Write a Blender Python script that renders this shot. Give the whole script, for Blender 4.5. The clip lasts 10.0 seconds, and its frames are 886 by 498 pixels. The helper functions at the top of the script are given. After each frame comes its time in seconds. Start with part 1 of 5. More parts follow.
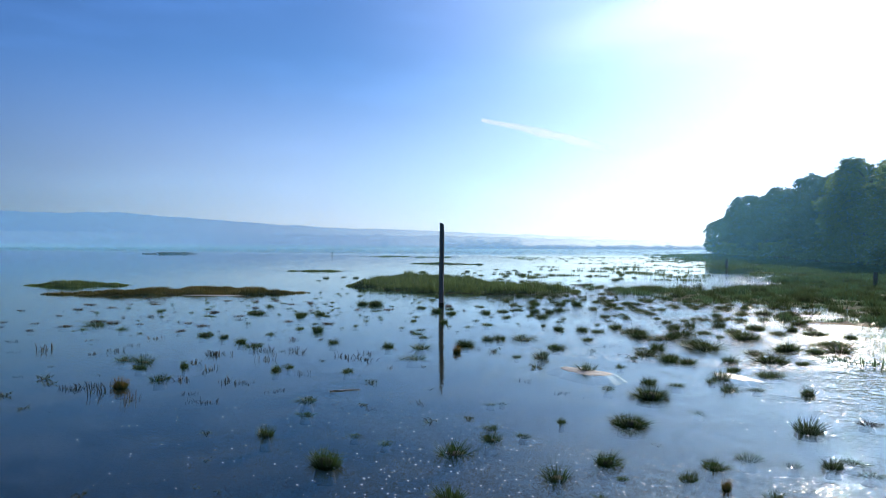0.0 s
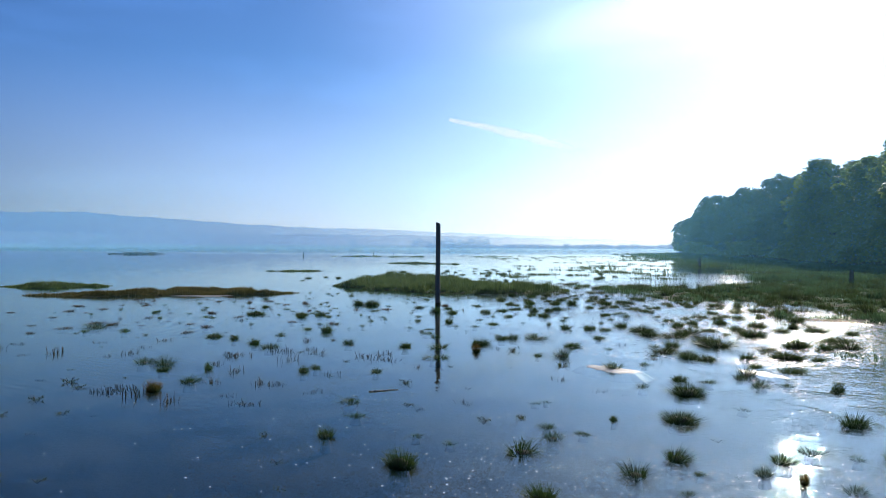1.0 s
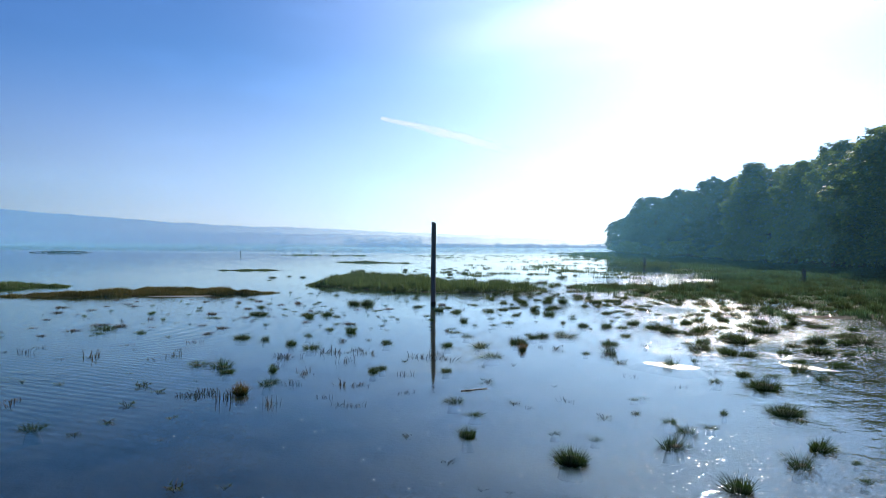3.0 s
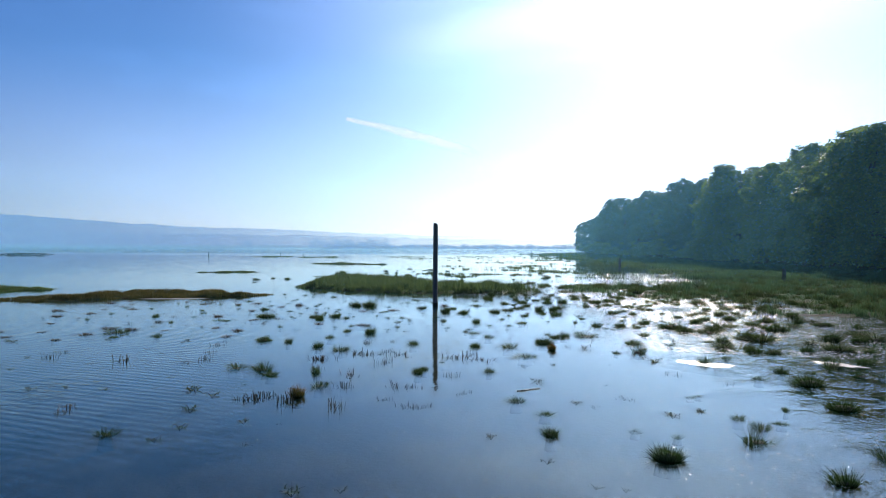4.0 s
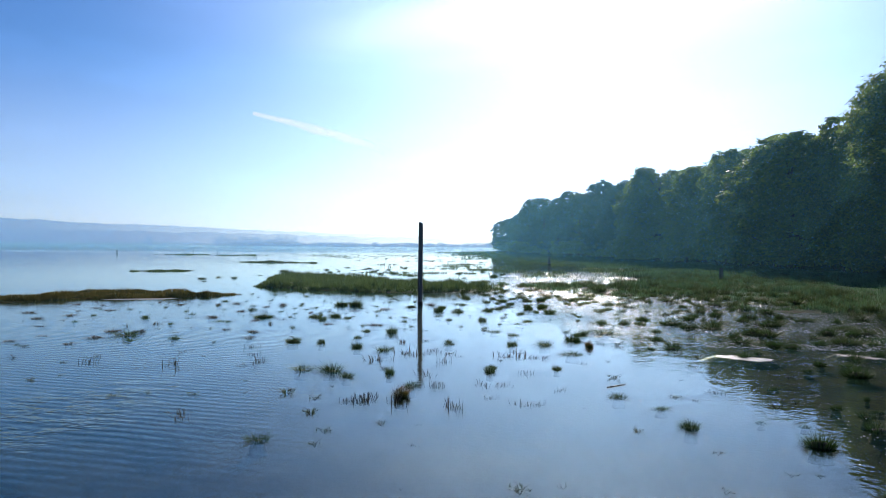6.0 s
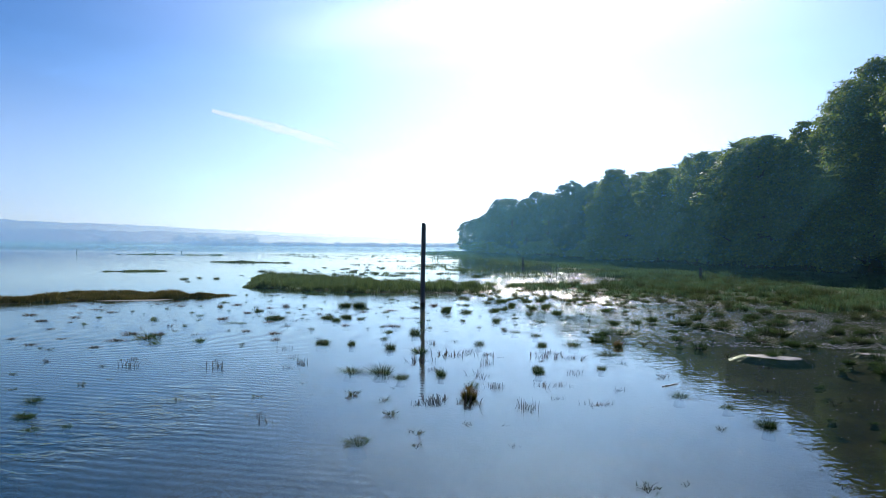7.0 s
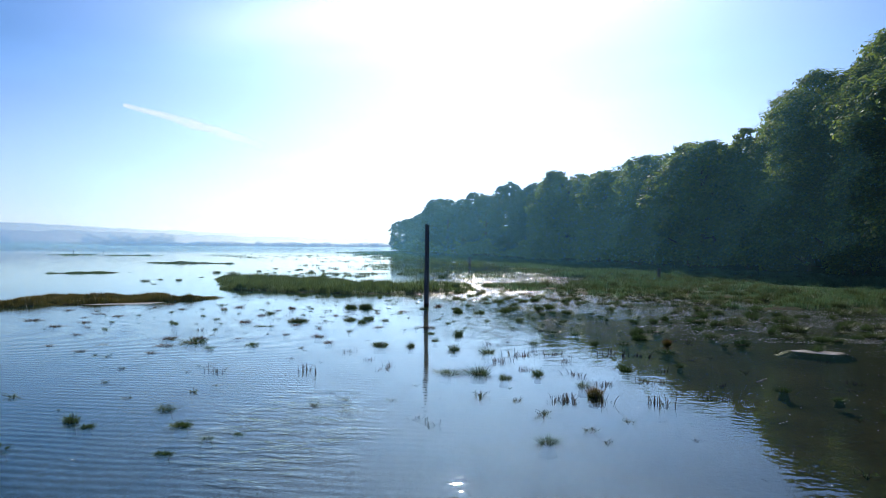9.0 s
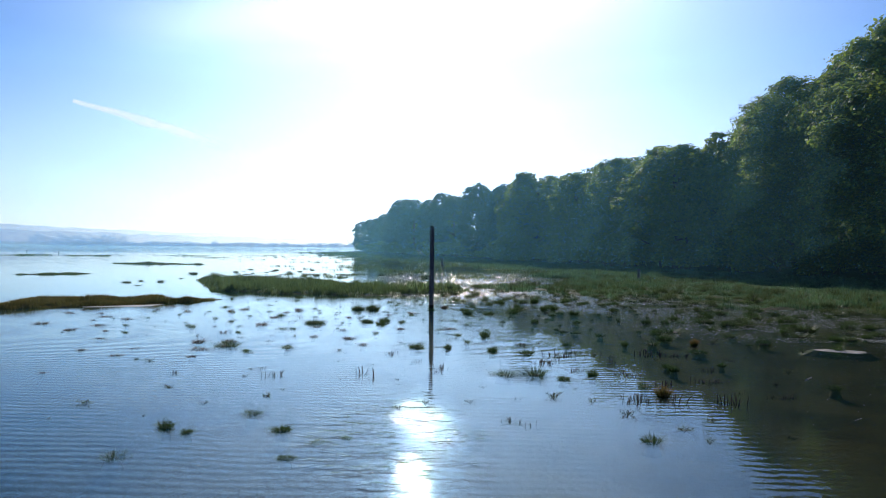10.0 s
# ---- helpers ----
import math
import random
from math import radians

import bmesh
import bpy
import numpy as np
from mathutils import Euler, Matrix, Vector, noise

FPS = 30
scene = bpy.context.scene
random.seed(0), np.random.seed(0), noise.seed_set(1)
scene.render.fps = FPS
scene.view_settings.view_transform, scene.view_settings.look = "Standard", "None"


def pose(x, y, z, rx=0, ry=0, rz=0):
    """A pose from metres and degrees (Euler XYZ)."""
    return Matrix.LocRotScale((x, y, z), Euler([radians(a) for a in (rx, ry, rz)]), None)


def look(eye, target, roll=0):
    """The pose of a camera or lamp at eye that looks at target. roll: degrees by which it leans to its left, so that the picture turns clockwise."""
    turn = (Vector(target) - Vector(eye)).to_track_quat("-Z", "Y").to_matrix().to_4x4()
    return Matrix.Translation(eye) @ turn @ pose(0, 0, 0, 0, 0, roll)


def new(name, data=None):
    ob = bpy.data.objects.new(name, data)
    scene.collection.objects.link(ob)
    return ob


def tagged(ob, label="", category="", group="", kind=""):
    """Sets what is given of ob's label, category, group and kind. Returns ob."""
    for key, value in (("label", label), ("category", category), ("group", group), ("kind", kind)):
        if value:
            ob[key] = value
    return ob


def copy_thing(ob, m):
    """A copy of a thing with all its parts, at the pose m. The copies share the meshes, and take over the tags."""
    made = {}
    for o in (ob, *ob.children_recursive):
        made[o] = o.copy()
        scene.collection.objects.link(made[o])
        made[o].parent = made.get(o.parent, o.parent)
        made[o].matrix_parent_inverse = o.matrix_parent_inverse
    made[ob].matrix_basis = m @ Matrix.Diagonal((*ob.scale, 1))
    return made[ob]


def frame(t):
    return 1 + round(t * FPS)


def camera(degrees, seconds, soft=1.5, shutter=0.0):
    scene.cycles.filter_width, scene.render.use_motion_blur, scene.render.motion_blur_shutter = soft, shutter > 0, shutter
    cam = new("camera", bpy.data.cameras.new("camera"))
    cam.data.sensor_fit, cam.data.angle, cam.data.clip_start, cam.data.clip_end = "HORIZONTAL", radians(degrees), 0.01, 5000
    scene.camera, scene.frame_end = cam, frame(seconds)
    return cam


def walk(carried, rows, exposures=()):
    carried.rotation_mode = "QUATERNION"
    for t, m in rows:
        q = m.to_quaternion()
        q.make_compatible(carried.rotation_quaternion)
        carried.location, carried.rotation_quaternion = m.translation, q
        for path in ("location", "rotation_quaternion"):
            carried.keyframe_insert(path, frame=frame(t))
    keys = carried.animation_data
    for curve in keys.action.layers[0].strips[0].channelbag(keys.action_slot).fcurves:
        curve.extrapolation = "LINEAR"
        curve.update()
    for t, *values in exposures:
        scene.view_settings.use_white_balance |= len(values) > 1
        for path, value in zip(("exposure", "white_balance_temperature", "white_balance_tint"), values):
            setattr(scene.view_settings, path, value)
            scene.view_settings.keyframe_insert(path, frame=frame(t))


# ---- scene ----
cam = camera(62.8, 10.0, soft=0.6)
PATH = [
    (0, (0.05, 0.248, 2.462), (-0.896, 2.01, 2.457), 0.2),
    (0.5, (-0.454, -0.013, 2.453), (-1.362, 1.768, 2.448), 0.1),
    (1, (-1.023, -0.308, 2.459), (-1.89, 1.494, 2.453), 0.1),
    (1.5, (-1.605, -0.59, 2.449), (-2.432, 1.232, 2.445), 0.1),
    (2, (-2.229, -0.9, 2.467), (-3.01, 0.941, 2.462), 0.1),
    (3.5, (-4.206, -1.73, 2.469), (-4.855, 0.162, 2.462), 0.2),
    (4, (-4.948, -1.99, 2.462), (-5.551, -0.083, 2.457), 0.1),
    (4.5, (-5.656, -2.23, 2.478), (-6.199, -0.305, 2.47), 0.2),
    (5, (-6.428, -2.462, 2.46), (-6.902, -0.519, 2.454), 0.1),
    (5.5, (-7.199, -2.697, 2.471), (-7.614, -0.741, 2.464), 0.2),
    (7, (-9.755, -3.311, 2.527), (-10.011, -1.328, 2.518), 0.4),
    (7.5, (-10.583, -3.412, 2.507), (-10.786, -1.423, 2.5), 0.4),
    (8, (-11.482, -3.557, 2.529), (-11.63, -1.563, 2.521), 0.5),
    (8.5, (-12.312, -3.679, 2.546), (-12.409, -1.682, 2.537), 0.6),
    (9, (-13.213, -3.8, 2.561), (-13.255, -1.8, 2.553), 0.4),
    (9.5, (-14.148, -3.914, 2.604), (-14.132, -1.914, 2.595), 0.7),
    (10, (-15.223, -3.938, 2.598), (-15.15, -1.939, 2.592), 0.5),
]
walk(cam, [(t, look(eye, target, roll)) for t, eye, target, roll in PATH])

# ---- world, sun, exposure ----
SUN_AZ, SUN_EL = 0.2, 22.0          # degrees right of +y, degrees up
world = bpy.data.worlds.new("world")
scene.world = world
world.use_nodes = True
wn, wl = world.node_tree.nodes, world.node_tree.links
wn.clear()
sky = wn.new("ShaderNodeTexSky")
sky.sky_type = "NISHITA"
sky.sun_disc = False
sky.sun_elevation, sky.sun_rotation = radians(SUN_EL), radians(SUN_AZ)
sky.altitude, sky.air_density = 0, 1.0
sky.dust_density, sky.ozone_density = 0.6, 4.0
bg = wn.new("ShaderNodeBackground")
bg.inputs["Strength"].default_value = 0.073
wout = wn.new("ShaderNodeOutputWorld")
# thin cirrus: stretched noise over the dome of the sky
geo = wn.new("ShaderNodeTexCoord")
stretch = wn.new("ShaderNodeMapping")
stretch.inputs["Scale"].default_value = (1.6, 1.6, 9.0)
stretch.inputs["Rotation"].default_value = (0.0, radians(8), 0.0)
cirrus = wn.new("ShaderNodeTexNoise")
cirrus.inputs["Scale"].default_value, cirrus.inputs["Detail"].default_value, cirrus.inputs["Roughness"].default_value = 1.3, 6.0, 0.55
ramp = wn.new("ShaderNodeMapRange")
ramp.inputs[1].default_value, ramp.inputs[2].default_value, ramp.inputs[3].default_value, ramp.inputs[4].default_value = 0.5, 0.8, 1.0, 1.35
wl.new(geo.outputs["Generated"], stretch.inputs["Vector"])
wl.new(stretch.outputs["Vector"], cirrus.inputs["Vector"])
wl.new(cirrus.outputs["Fac"], ramp.inputs[0])
gain = wn.new("ShaderNodeVectorMath")
gain.operation = "SCALE"
wl.new(sky.outputs["Color"], gain.inputs[0])
wl.new(ramp.outputs[0], gain.inputs["Scale"])
soft = wn.new("ShaderNodeGamma")
soft.inputs["Gamma"].default_value = 0.95
wl.new(gain.outputs["Vector"], soft.inputs["Color"])
tint = wn.new("ShaderNodeVectorMath")
tint.operation = "MULTIPLY"
tint.inputs[1].default_value = (0.63, 0.98, 1.58)
wl.new(soft.outputs["Color"], tint.inputs[0])
# morning mist low over the water
level = wn.new("ShaderNodeSeparateXYZ")
wl.new(geo.outputs["Generated"], level.inputs[0])
low = wn.new("ShaderNodeMapRange")
low.interpolation_type = "SMOOTHSTEP"
low.inputs[1].default_value, low.inputs[2].default_value, low.inputs[3].default_value, low.inputs[4].default_value = -0.02, 0.26, 1.0, 0.0
wl.new(level.outputs["Z"], low.inputs[0])
mist = wn.new("ShaderNodeVectorMath")
mist.operation = "SCALE"
mist.inputs[0].default_value = (3.55, 3.0, 3.3)
both = wn.new("ShaderNodeVectorMath")
wl.new(mist.outputs["Vector"], both.inputs[1])
# bright haze round the sun
toward = wn.new("ShaderNodeVectorMath")
toward.operation = "DOT_PRODUCT"
toward.inputs[1].default_value = (math.sin(radians(3.0)) * math.cos(radians(SUN_EL)), math.cos(radians(3.0)) * math.cos(radians(SUN_EL)), math.sin(radians(SUN_EL)))
wl.new(geo.outputs["Generated"], toward.inputs[0])
# away from the sun the low air is a dull violet grey
down = wn.new("ShaderNodeMapRange")
down.interpolation_type = "SMOOTHSTEP"
down.inputs[1].default_value, down.inputs[2].default_value, down.inputs[3].default_value, down.inputs[4].default_value = 0.02, 0.24, 1.0, 0.0
wl.new(level.outputs["Z"], down.inputs[0])
away = wn.new("ShaderNodeMapRange")
away.inputs[1].default_value, away.inputs[2].default_value, away.inputs[3].default_value, away.inputs[4].default_value = 0.45, 0.88, 1.0, 0.0
wl.new(toward.outputs["Value"], away.inputs[0])
dull = wn.new("ShaderNodeMath")
dull.operation = "MULTIPLY"
wl.new(down.outputs[0], dull.inputs[0])
wl.new(away.outputs[0], dull.inputs[1])
loss = wn.new("ShaderNodeVectorMath")
loss.operation = "SCALE"
loss.inputs[0].default_value = (-0.50, -0.66, -0.60)
wl.new(dull.outputs[0], loss.inputs["Scale"])
left = wn.new("ShaderNodeVectorMath")
left.inputs[1].default_value = (1.0, 1.0, 1.0)
wl.new(loss.outputs["Vector"], left.inputs[0])
dimmed = wn.new("ShaderNodeVectorMath")
dimmed.operation = "MULTIPLY"
wl.new(tint.outputs["Vector"], dimmed.inputs[0])
wl.new(left.outputs["Vector"], dimmed.inputs[1])
wl.new(dimmed.outputs["Vector"], both.inputs[0])
halo = wn.new("ShaderNodeMapRange")
halo.inputs[1].default_value, halo.inputs[2].default_value = 0.74, 0.995
wl.new(toward.outputs["Value"], halo.inputs[0])
fall = wn.new("ShaderNodeMath")
fall.operation = "POWER"
fall.inputs[1].default_value = 2.6
wl.new(halo.outputs[0], fall.inputs[0])
wide = wn.new("ShaderNodeMapRange")
wide.inputs[1].default_value, wide.inputs[2].default_value, wide.inputs[3].default_value, wide.inputs[4].default_value = 0.45, 0.95, 0.46, 2.3
wl.new(toward.outputs["Value"], wide.inputs[0])
veil = wn.new("ShaderNodeMath")
veil.operation = "MULTIPLY"
wl.new(low.outputs[0], veil.inputs[0])
wl.new(wide.outputs[0], veil.inputs[1])
wl.new(veil.outputs[0], mist.inputs["Scale"])
aureole = wn.new("ShaderNodeVectorMath")
aureole.operation = "SCALE"
aureole.inputs[0].default_value = (8.0, 9.3, 12.6)
wl.new(fall.outputs[0], aureole.inputs["Scale"])
total = wn.new("ShaderNodeVectorMath")
wl.new(both.outputs["Vector"], total.inputs[0])
wl.new(aureole.outputs["Vector"], total.inputs[1])
# one long feather of high cloud, rising from the west towards the sun
cardinal = wn.new("ShaderNodeSeparateXYZ")
wl.new(geo.outputs["Generated"], cardinal.inputs[0])


def sky_math(op, a, b=0.0, c=0.0):
    node = wn.new("ShaderNodeMath")
    node.operation = op
    for sock, v in zip(node.inputs, (a, b, c)):
        if isinstance(v, float):
            sock.default_value = v
        else:
            wl.new(v, sock)
    return node.outputs[0]


def sky_span(value, a, b, c, d):
    node = wn.new("ShaderNodeMapRange")
    node.interpolation_type = "SMOOTHSTEP"
    for i, v in enumerate((a, b, c, d)):
        node.inputs[i + 1].default_value = v
    wl.new(value, node.inputs[0])
    return node.outputs[0]


azimuth = sky_math("ARCTAN2", cardinal.outputs["X"], cardinal.outputs["Y"])
height = sky_math("ARCSINE", cardinal.outputs["Z"])
axis = sky_math("MULTIPLY_ADD", azimuth, 0.13, radians(18.3))
off = sky_math("ADD", sky_math("SUBTRACT", height, axis), sky_math("MULTIPLY", sky_math("SUBTRACT", cirrus.outputs["Fac"], 0.5), 0.10))
reach = sky_math("ADD", 0.012, sky_math("MULTIPLY", sky_math("ADD", azimuth, radians(24)), 0.12))
feather = sky_span(sky_math("DIVIDE", sky_math("ABSOLUTE", off), reach), 0.1, 1.3, 1.0, 0.0)
feather = sky_math("MULTIPLY", feather, sky_math("MULTIPLY", sky_span(azimuth, radians(-25), radians(-12), 0.0, 1.0), sky_span(azimuth, radians(12), radians(24), 1.0, 0.0)))
plume = wn.new("ShaderNodeVectorMath")
plume.operation = "SCALE"
plume.inputs[0].default_value = (3.2, 3.0, 2.4)
wl.new(feather, plume.inputs["Scale"])
clouded = wn.new("ShaderNodeVectorMath")
wl.new(total.outputs["Vector"], clouded.inputs[0])
wl.new(plume.outputs["Vector"], clouded.inputs[1])
wl.new(clouded.outputs["Vector"], bg.inputs["Color"])
wl.new(bg.outputs["Background"], wout.inputs["Surface"])

sun = new("sun", bpy.data.lights.new("sun", "SUN"))
sun.data.energy, sun.data.angle, sun.data.color = 5.0, radians(0.6), (1.0, 0.93, 0.82)
sun_way = Vector((math.sin(radians(SUN_AZ)) * math.cos(radians(SUN_EL)), math.cos(radians(SUN_AZ)) * math.cos(radians(SUN_EL)), math.sin(radians(SUN_EL))))
sun.matrix_world = look(sun_way * 200, (0, 0, 0))
scene.view_settings.exposure = 0.0
scene.cycles.transparent_max_bounces = 24


# ---- materials ----
def shader(name):
    m = bpy.data.materials.new(name)
    m.use_nodes = True
    m.node_tree.nodes.clear()
    n, l = m.node_tree.nodes, m.node_tree.links
    out = n.new("ShaderNodeOutputMaterial")
    return m, n, l, out


def noise_node(n, l, scale, detail=4.0, rough=0.55, vec=None):
    t = n.new("ShaderNodeTexNoise")
    t.inputs["Scale"].default_value, t.inputs["Detail"].default_value, t.inputs["Roughness"].default_value = scale, detail, rough
    if vec is not None:
        l.new(vec, t.inputs["Vector"])
    return t.outputs["Fac"]


def span(n, l, value, a, b, c=0.0, d=1.0):
    r = n.new("ShaderNodeMapRange")
    r.interpolation_type = "SMOOTHSTEP"
    for i, v in enumerate((a, b, c, d)):
        r.inputs[i + 1].default_value = v
    l.new(value, r.inputs[0])
    return r.outputs[0]


def mixed(n, l, fac, a, b):
    r = n.new("ShaderNodeMix")
    r.data_type = "RGBA"
    for sock, v in ((r.inputs[0], fac), (r.inputs[6], a), (r.inputs[7], b)):
        if isinstance(v, (tuple, float)):
            sock.default_value = (*v, 1.0) if isinstance(v, tuple) else v
        else:
            l.new(v, sock)
    return r.outputs[2]


def maths(n, l, op, a, b=0.0):
    r = n.new("ShaderNodeMath")
    r.operation = op
    for sock, v in ((r.inputs[0], a), (r.inputs[1], b)):
        if isinstance(v, float):
            sock.default_value = v
        else:
            l.new(v, sock)
    return r.outputs[0]


def bump(n, l, height, strength, distance):
    b = n.new("ShaderNodeBump")
    b.inputs["Strength"].default_value, b.inputs["Distance"].default_value = strength, distance
    l.new(height, b.inputs["Height"])
    return b.outputs["Normal"]


def plant(name, low, high, tip, thin=0.4, gloss=0.25, patch=0.6, bloom=0.0, through_leaf=None):
    """Leaves or blades: two base colours by patch and by island, another colour towards the tips, light coming through."""
    m, n, l, out = shader(name)
    geo = n.new("ShaderNodeNewGeometry")
    att = n.new("ShaderNodeAttribute")
    att.attribute_name = "tip"
    big = noise_node(n, l, patch, 3.0, 0.6, geo.outputs["Position"])
    mix1 = maths(n, l, "ADD", maths(n, l, "MULTIPLY", geo.outputs["Random Per Island"], 0.35), maths(n, l, "MULTIPLY", span(n, l, big, 0.38, 0.62), 0.65))
    col = mixed(n, l, mix1, low, high)
    tipf = maths(n, l, "MULTIPLY", span(n, l, att.outputs["Fac"], 0.35, 1.0), span(n, l, geo.outputs["Random Per Island"], 0.1, 0.7, 0.35, 1.0))
    col = mixed(n, l, tipf, col, tip)
    p = n.new("ShaderNodeBsdfPrincipled")
    p.inputs["Roughness"].default_value = 0.55
    p.inputs["Specular IOR Level"].default_value = gloss
    p.inputs["Sheen Weight"].default_value, p.inputs["Sheen Roughness"].default_value = bloom, 0.45
    l.new(col, p.inputs["Base Color"])
    tr = n.new("ShaderNodeBsdfTranslucent")
    if through_leaf is None:
        l.new(col, tr.inputs["Color"])
    else:
        l.new(mixed(n, l, span(n, l, geo.outputs["Random Per Island"], 0.2, 1.0, 0.25, 0.9), col, through_leaf), tr.inputs["Color"])
    mx = n.new("ShaderNodeMixShader")
    mx.inputs[0].default_value = thin
    l.new(p.outputs[0], mx.inputs[1])
    l.new(tr.outputs[0], mx.inputs[2])
    l.new(mx.outputs[0], out.inputs["Surface"])
    return m


def plain(name, a, b, scale, rough=0.8, relief=0.4, depth=0.01, fine=6.0, stretch=(1, 1, 1)):
    """Two colours over noise of two sizes, with fine relief."""
    m, n, l, out = shader(name)
    tc = n.new("ShaderNodeTexCoord")
    mp = n.new("ShaderNodeMapping")
    mp.inputs["Scale"].default_value = stretch
    l.new(tc.outputs["Object"], mp.inputs["Vector"])
    big = noise_node(n, l, scale, 5.0, 0.6, mp.outputs["Vector"])
    small = noise_node(n, l, scale * fine, 4.0, 0.6, mp.outputs["Vector"])
    f = maths(n, l, "ADD", maths(n, l, "MULTIPLY", span(n, l, big, 0.3, 0.7), 0.6), maths(n, l, "MULTIPLY", span(n, l, small, 0.3, 0.7), 0.4))
    p = n.new("ShaderNodeBsdfPrincipled")
    p.inputs["Roughness"].default_value = rough
    p.inputs["Specular IOR Level"].default_value = 0.3
    l.new(mixed(n, l, f, a, b), p.inputs["Base Color"])
    l.new(bump(n, l, small, relief, depth), p.inputs["Normal"])
    l.new(p.outputs[0], out.inputs["Surface"])
    return m


def painted_haze(name, colour, body, scale, west, east):
    """Haze painted on far backdrop: mostly sky behind, a little glow of its colour."""
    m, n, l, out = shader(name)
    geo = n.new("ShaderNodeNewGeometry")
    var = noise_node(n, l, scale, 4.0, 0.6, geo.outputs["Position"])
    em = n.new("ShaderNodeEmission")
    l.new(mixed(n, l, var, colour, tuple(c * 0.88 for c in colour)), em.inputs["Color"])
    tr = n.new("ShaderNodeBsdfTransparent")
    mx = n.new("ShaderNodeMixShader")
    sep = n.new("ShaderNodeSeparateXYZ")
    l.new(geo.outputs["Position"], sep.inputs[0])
    # body thins eastward, so the painted haze grows towards the sun
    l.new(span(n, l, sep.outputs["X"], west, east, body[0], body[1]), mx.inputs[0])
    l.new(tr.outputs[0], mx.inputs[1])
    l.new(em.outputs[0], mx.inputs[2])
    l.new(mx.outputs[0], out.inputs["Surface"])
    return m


def water_material():
    m, n, l, out = shader("water")
    tc = n.new("ShaderNodeTexCoord")
    pos = tc.outputs["Object"]
    sep = n.new("ShaderNodeSeparateXYZ")
    l.new(pos, sep.inputs[0])
    # wind-ruffled places: over the flooded marsh edge, and the open water far out
    dist = n.new("ShaderNodeVectorMath")
    dist.operation = "DISTANCE"
    squash = n.new("ShaderNodeVectorMath")
    squash.operation = "MULTIPLY"
    squash.inputs[1].default_value = (1.0, 0.45, 1.0)
    l.new(pos, squash.inputs[0])
    dist.inputs[1].default_value = (4.0, 22.0, 0.0)
    l.new(squash.outputs["Vector"], dist.inputs[0])
    patch = noise_node(n, l, 0.16, 3.0, 0.6, pos)
    near = span(n, l, maths(n, l, "ADD", dist.outputs["Value"], maths(n, l, "MULTIPLY", patch, 10.0)), 18.5, 26.0, 1.0, 0.0)
    far = span(n, l, maths(n, l, "ADD", sep.outputs["Y"], maths(n, l, "MULTIPLY", patch, 60.0)), 190.0, 290.0)
    ruffled = maths(n, l, "MAXIMUM", near, far)
    # a cat's paw of wind, and the trembling shallows off the marsh edge
    gust = n.new("ShaderNodeVectorMath")
    gust.operation = "DISTANCE"
    gust.inputs[1].default_value = (-15.55, 2.6, 0.0)
    paw = n.new("ShaderNodeVectorMath")
    paw.operation = "MULTIPLY"
    paw.inputs[1].default_value = (1.0, 0.42, 1.0)
    l.new(pos, paw.inputs[0])
    l.new(paw.outputs["Vector"], gust.inputs[0])
    puff = span(n, l, maths(n, l, "ADD", gust.outputs["Value"], maths(n, l, "MULTIPLY", noise_node(n, l, 1.1, 2.0, 0.5, pos), 1.3)), 1.3, 2.2, 1.0, 0.0)
    tremble = maths(n, l, "MULTIPLY", span(n, l, maths(n, l, "ADD", sep.outputs["X"], maths(n, l, "MULTIPLY", noise_node(n, l, 0.55, 3.0, 0.6, pos), 6.0)), -1.4, 0.8), span(n, l, sep.outputs["Y"], 22.0, 30.0, 1.0, 0.0))
    tremble = maths(n, l, "MULTIPLY", tremble, span(n, l, noise_node(n, l, 1.4, 2.0, 0.5, pos), 0.40, 0.58))
    # long low ripples that run in from the open side
    mp = n.new("ShaderNodeMapping")
    mp.inputs["Rotation"].default_value = (0, 0, radians(5))
    l.new(pos, mp.inputs["Vector"])
    wave = n.new("ShaderNodeTexWave")
    wave.bands_direction = "Y"
    for k, v in (("Scale", 1.35), ("Distortion", 4.0), ("Detail", 3.0), ("Detail Scale", 0.35), ("Detail Roughness", 0.5)):
        wave.inputs[k].default_value = v
    l.new(mp.outputs["Vector"], wave.inputs["Vector"])
    lanes = span(n, l, noise_node(n, l, 0.11, 2.0, 0.5, pos), 0.36, 0.62, 0.55, 1.0)
    lee = span(n, l, sep.outputs["X"], -15.0, -8.5, 1.0, 0.10)
    lee = maths(n, l, "MULTIPLY", lee, span(n, l, sep.outputs["Y"], 10.0, 45.0, 1.0, 0.15))
    rip = maths(n, l, "MULTIPLY", maths(n, l, "MULTIPLY", wave.outputs["Fac"], lanes), lee)
    long = n.new("ShaderNodeMapping")
    long.inputs["Scale"].default_value = (9.0, 11.0, 1.0)
    l.new(pos, long.inputs["Vector"])
    broad = n.new("ShaderNodeMapping")
    broad.inputs["Scale"].default_value = (1.6, 3.2, 1.0)
    l.new(pos, broad.inputs["Vector"])
    fine = noise_node(n, l, 8.0, 1.0, 0.5, pos)
    chop = noise_node(n, l, 6.5, 1.0, 0.5, pos)
    h = maths(n, l, "ADD", maths(n, l, "MULTIPLY", rip, 0.0027), maths(n, l, "MULTIPLY", fine, 0.0018))
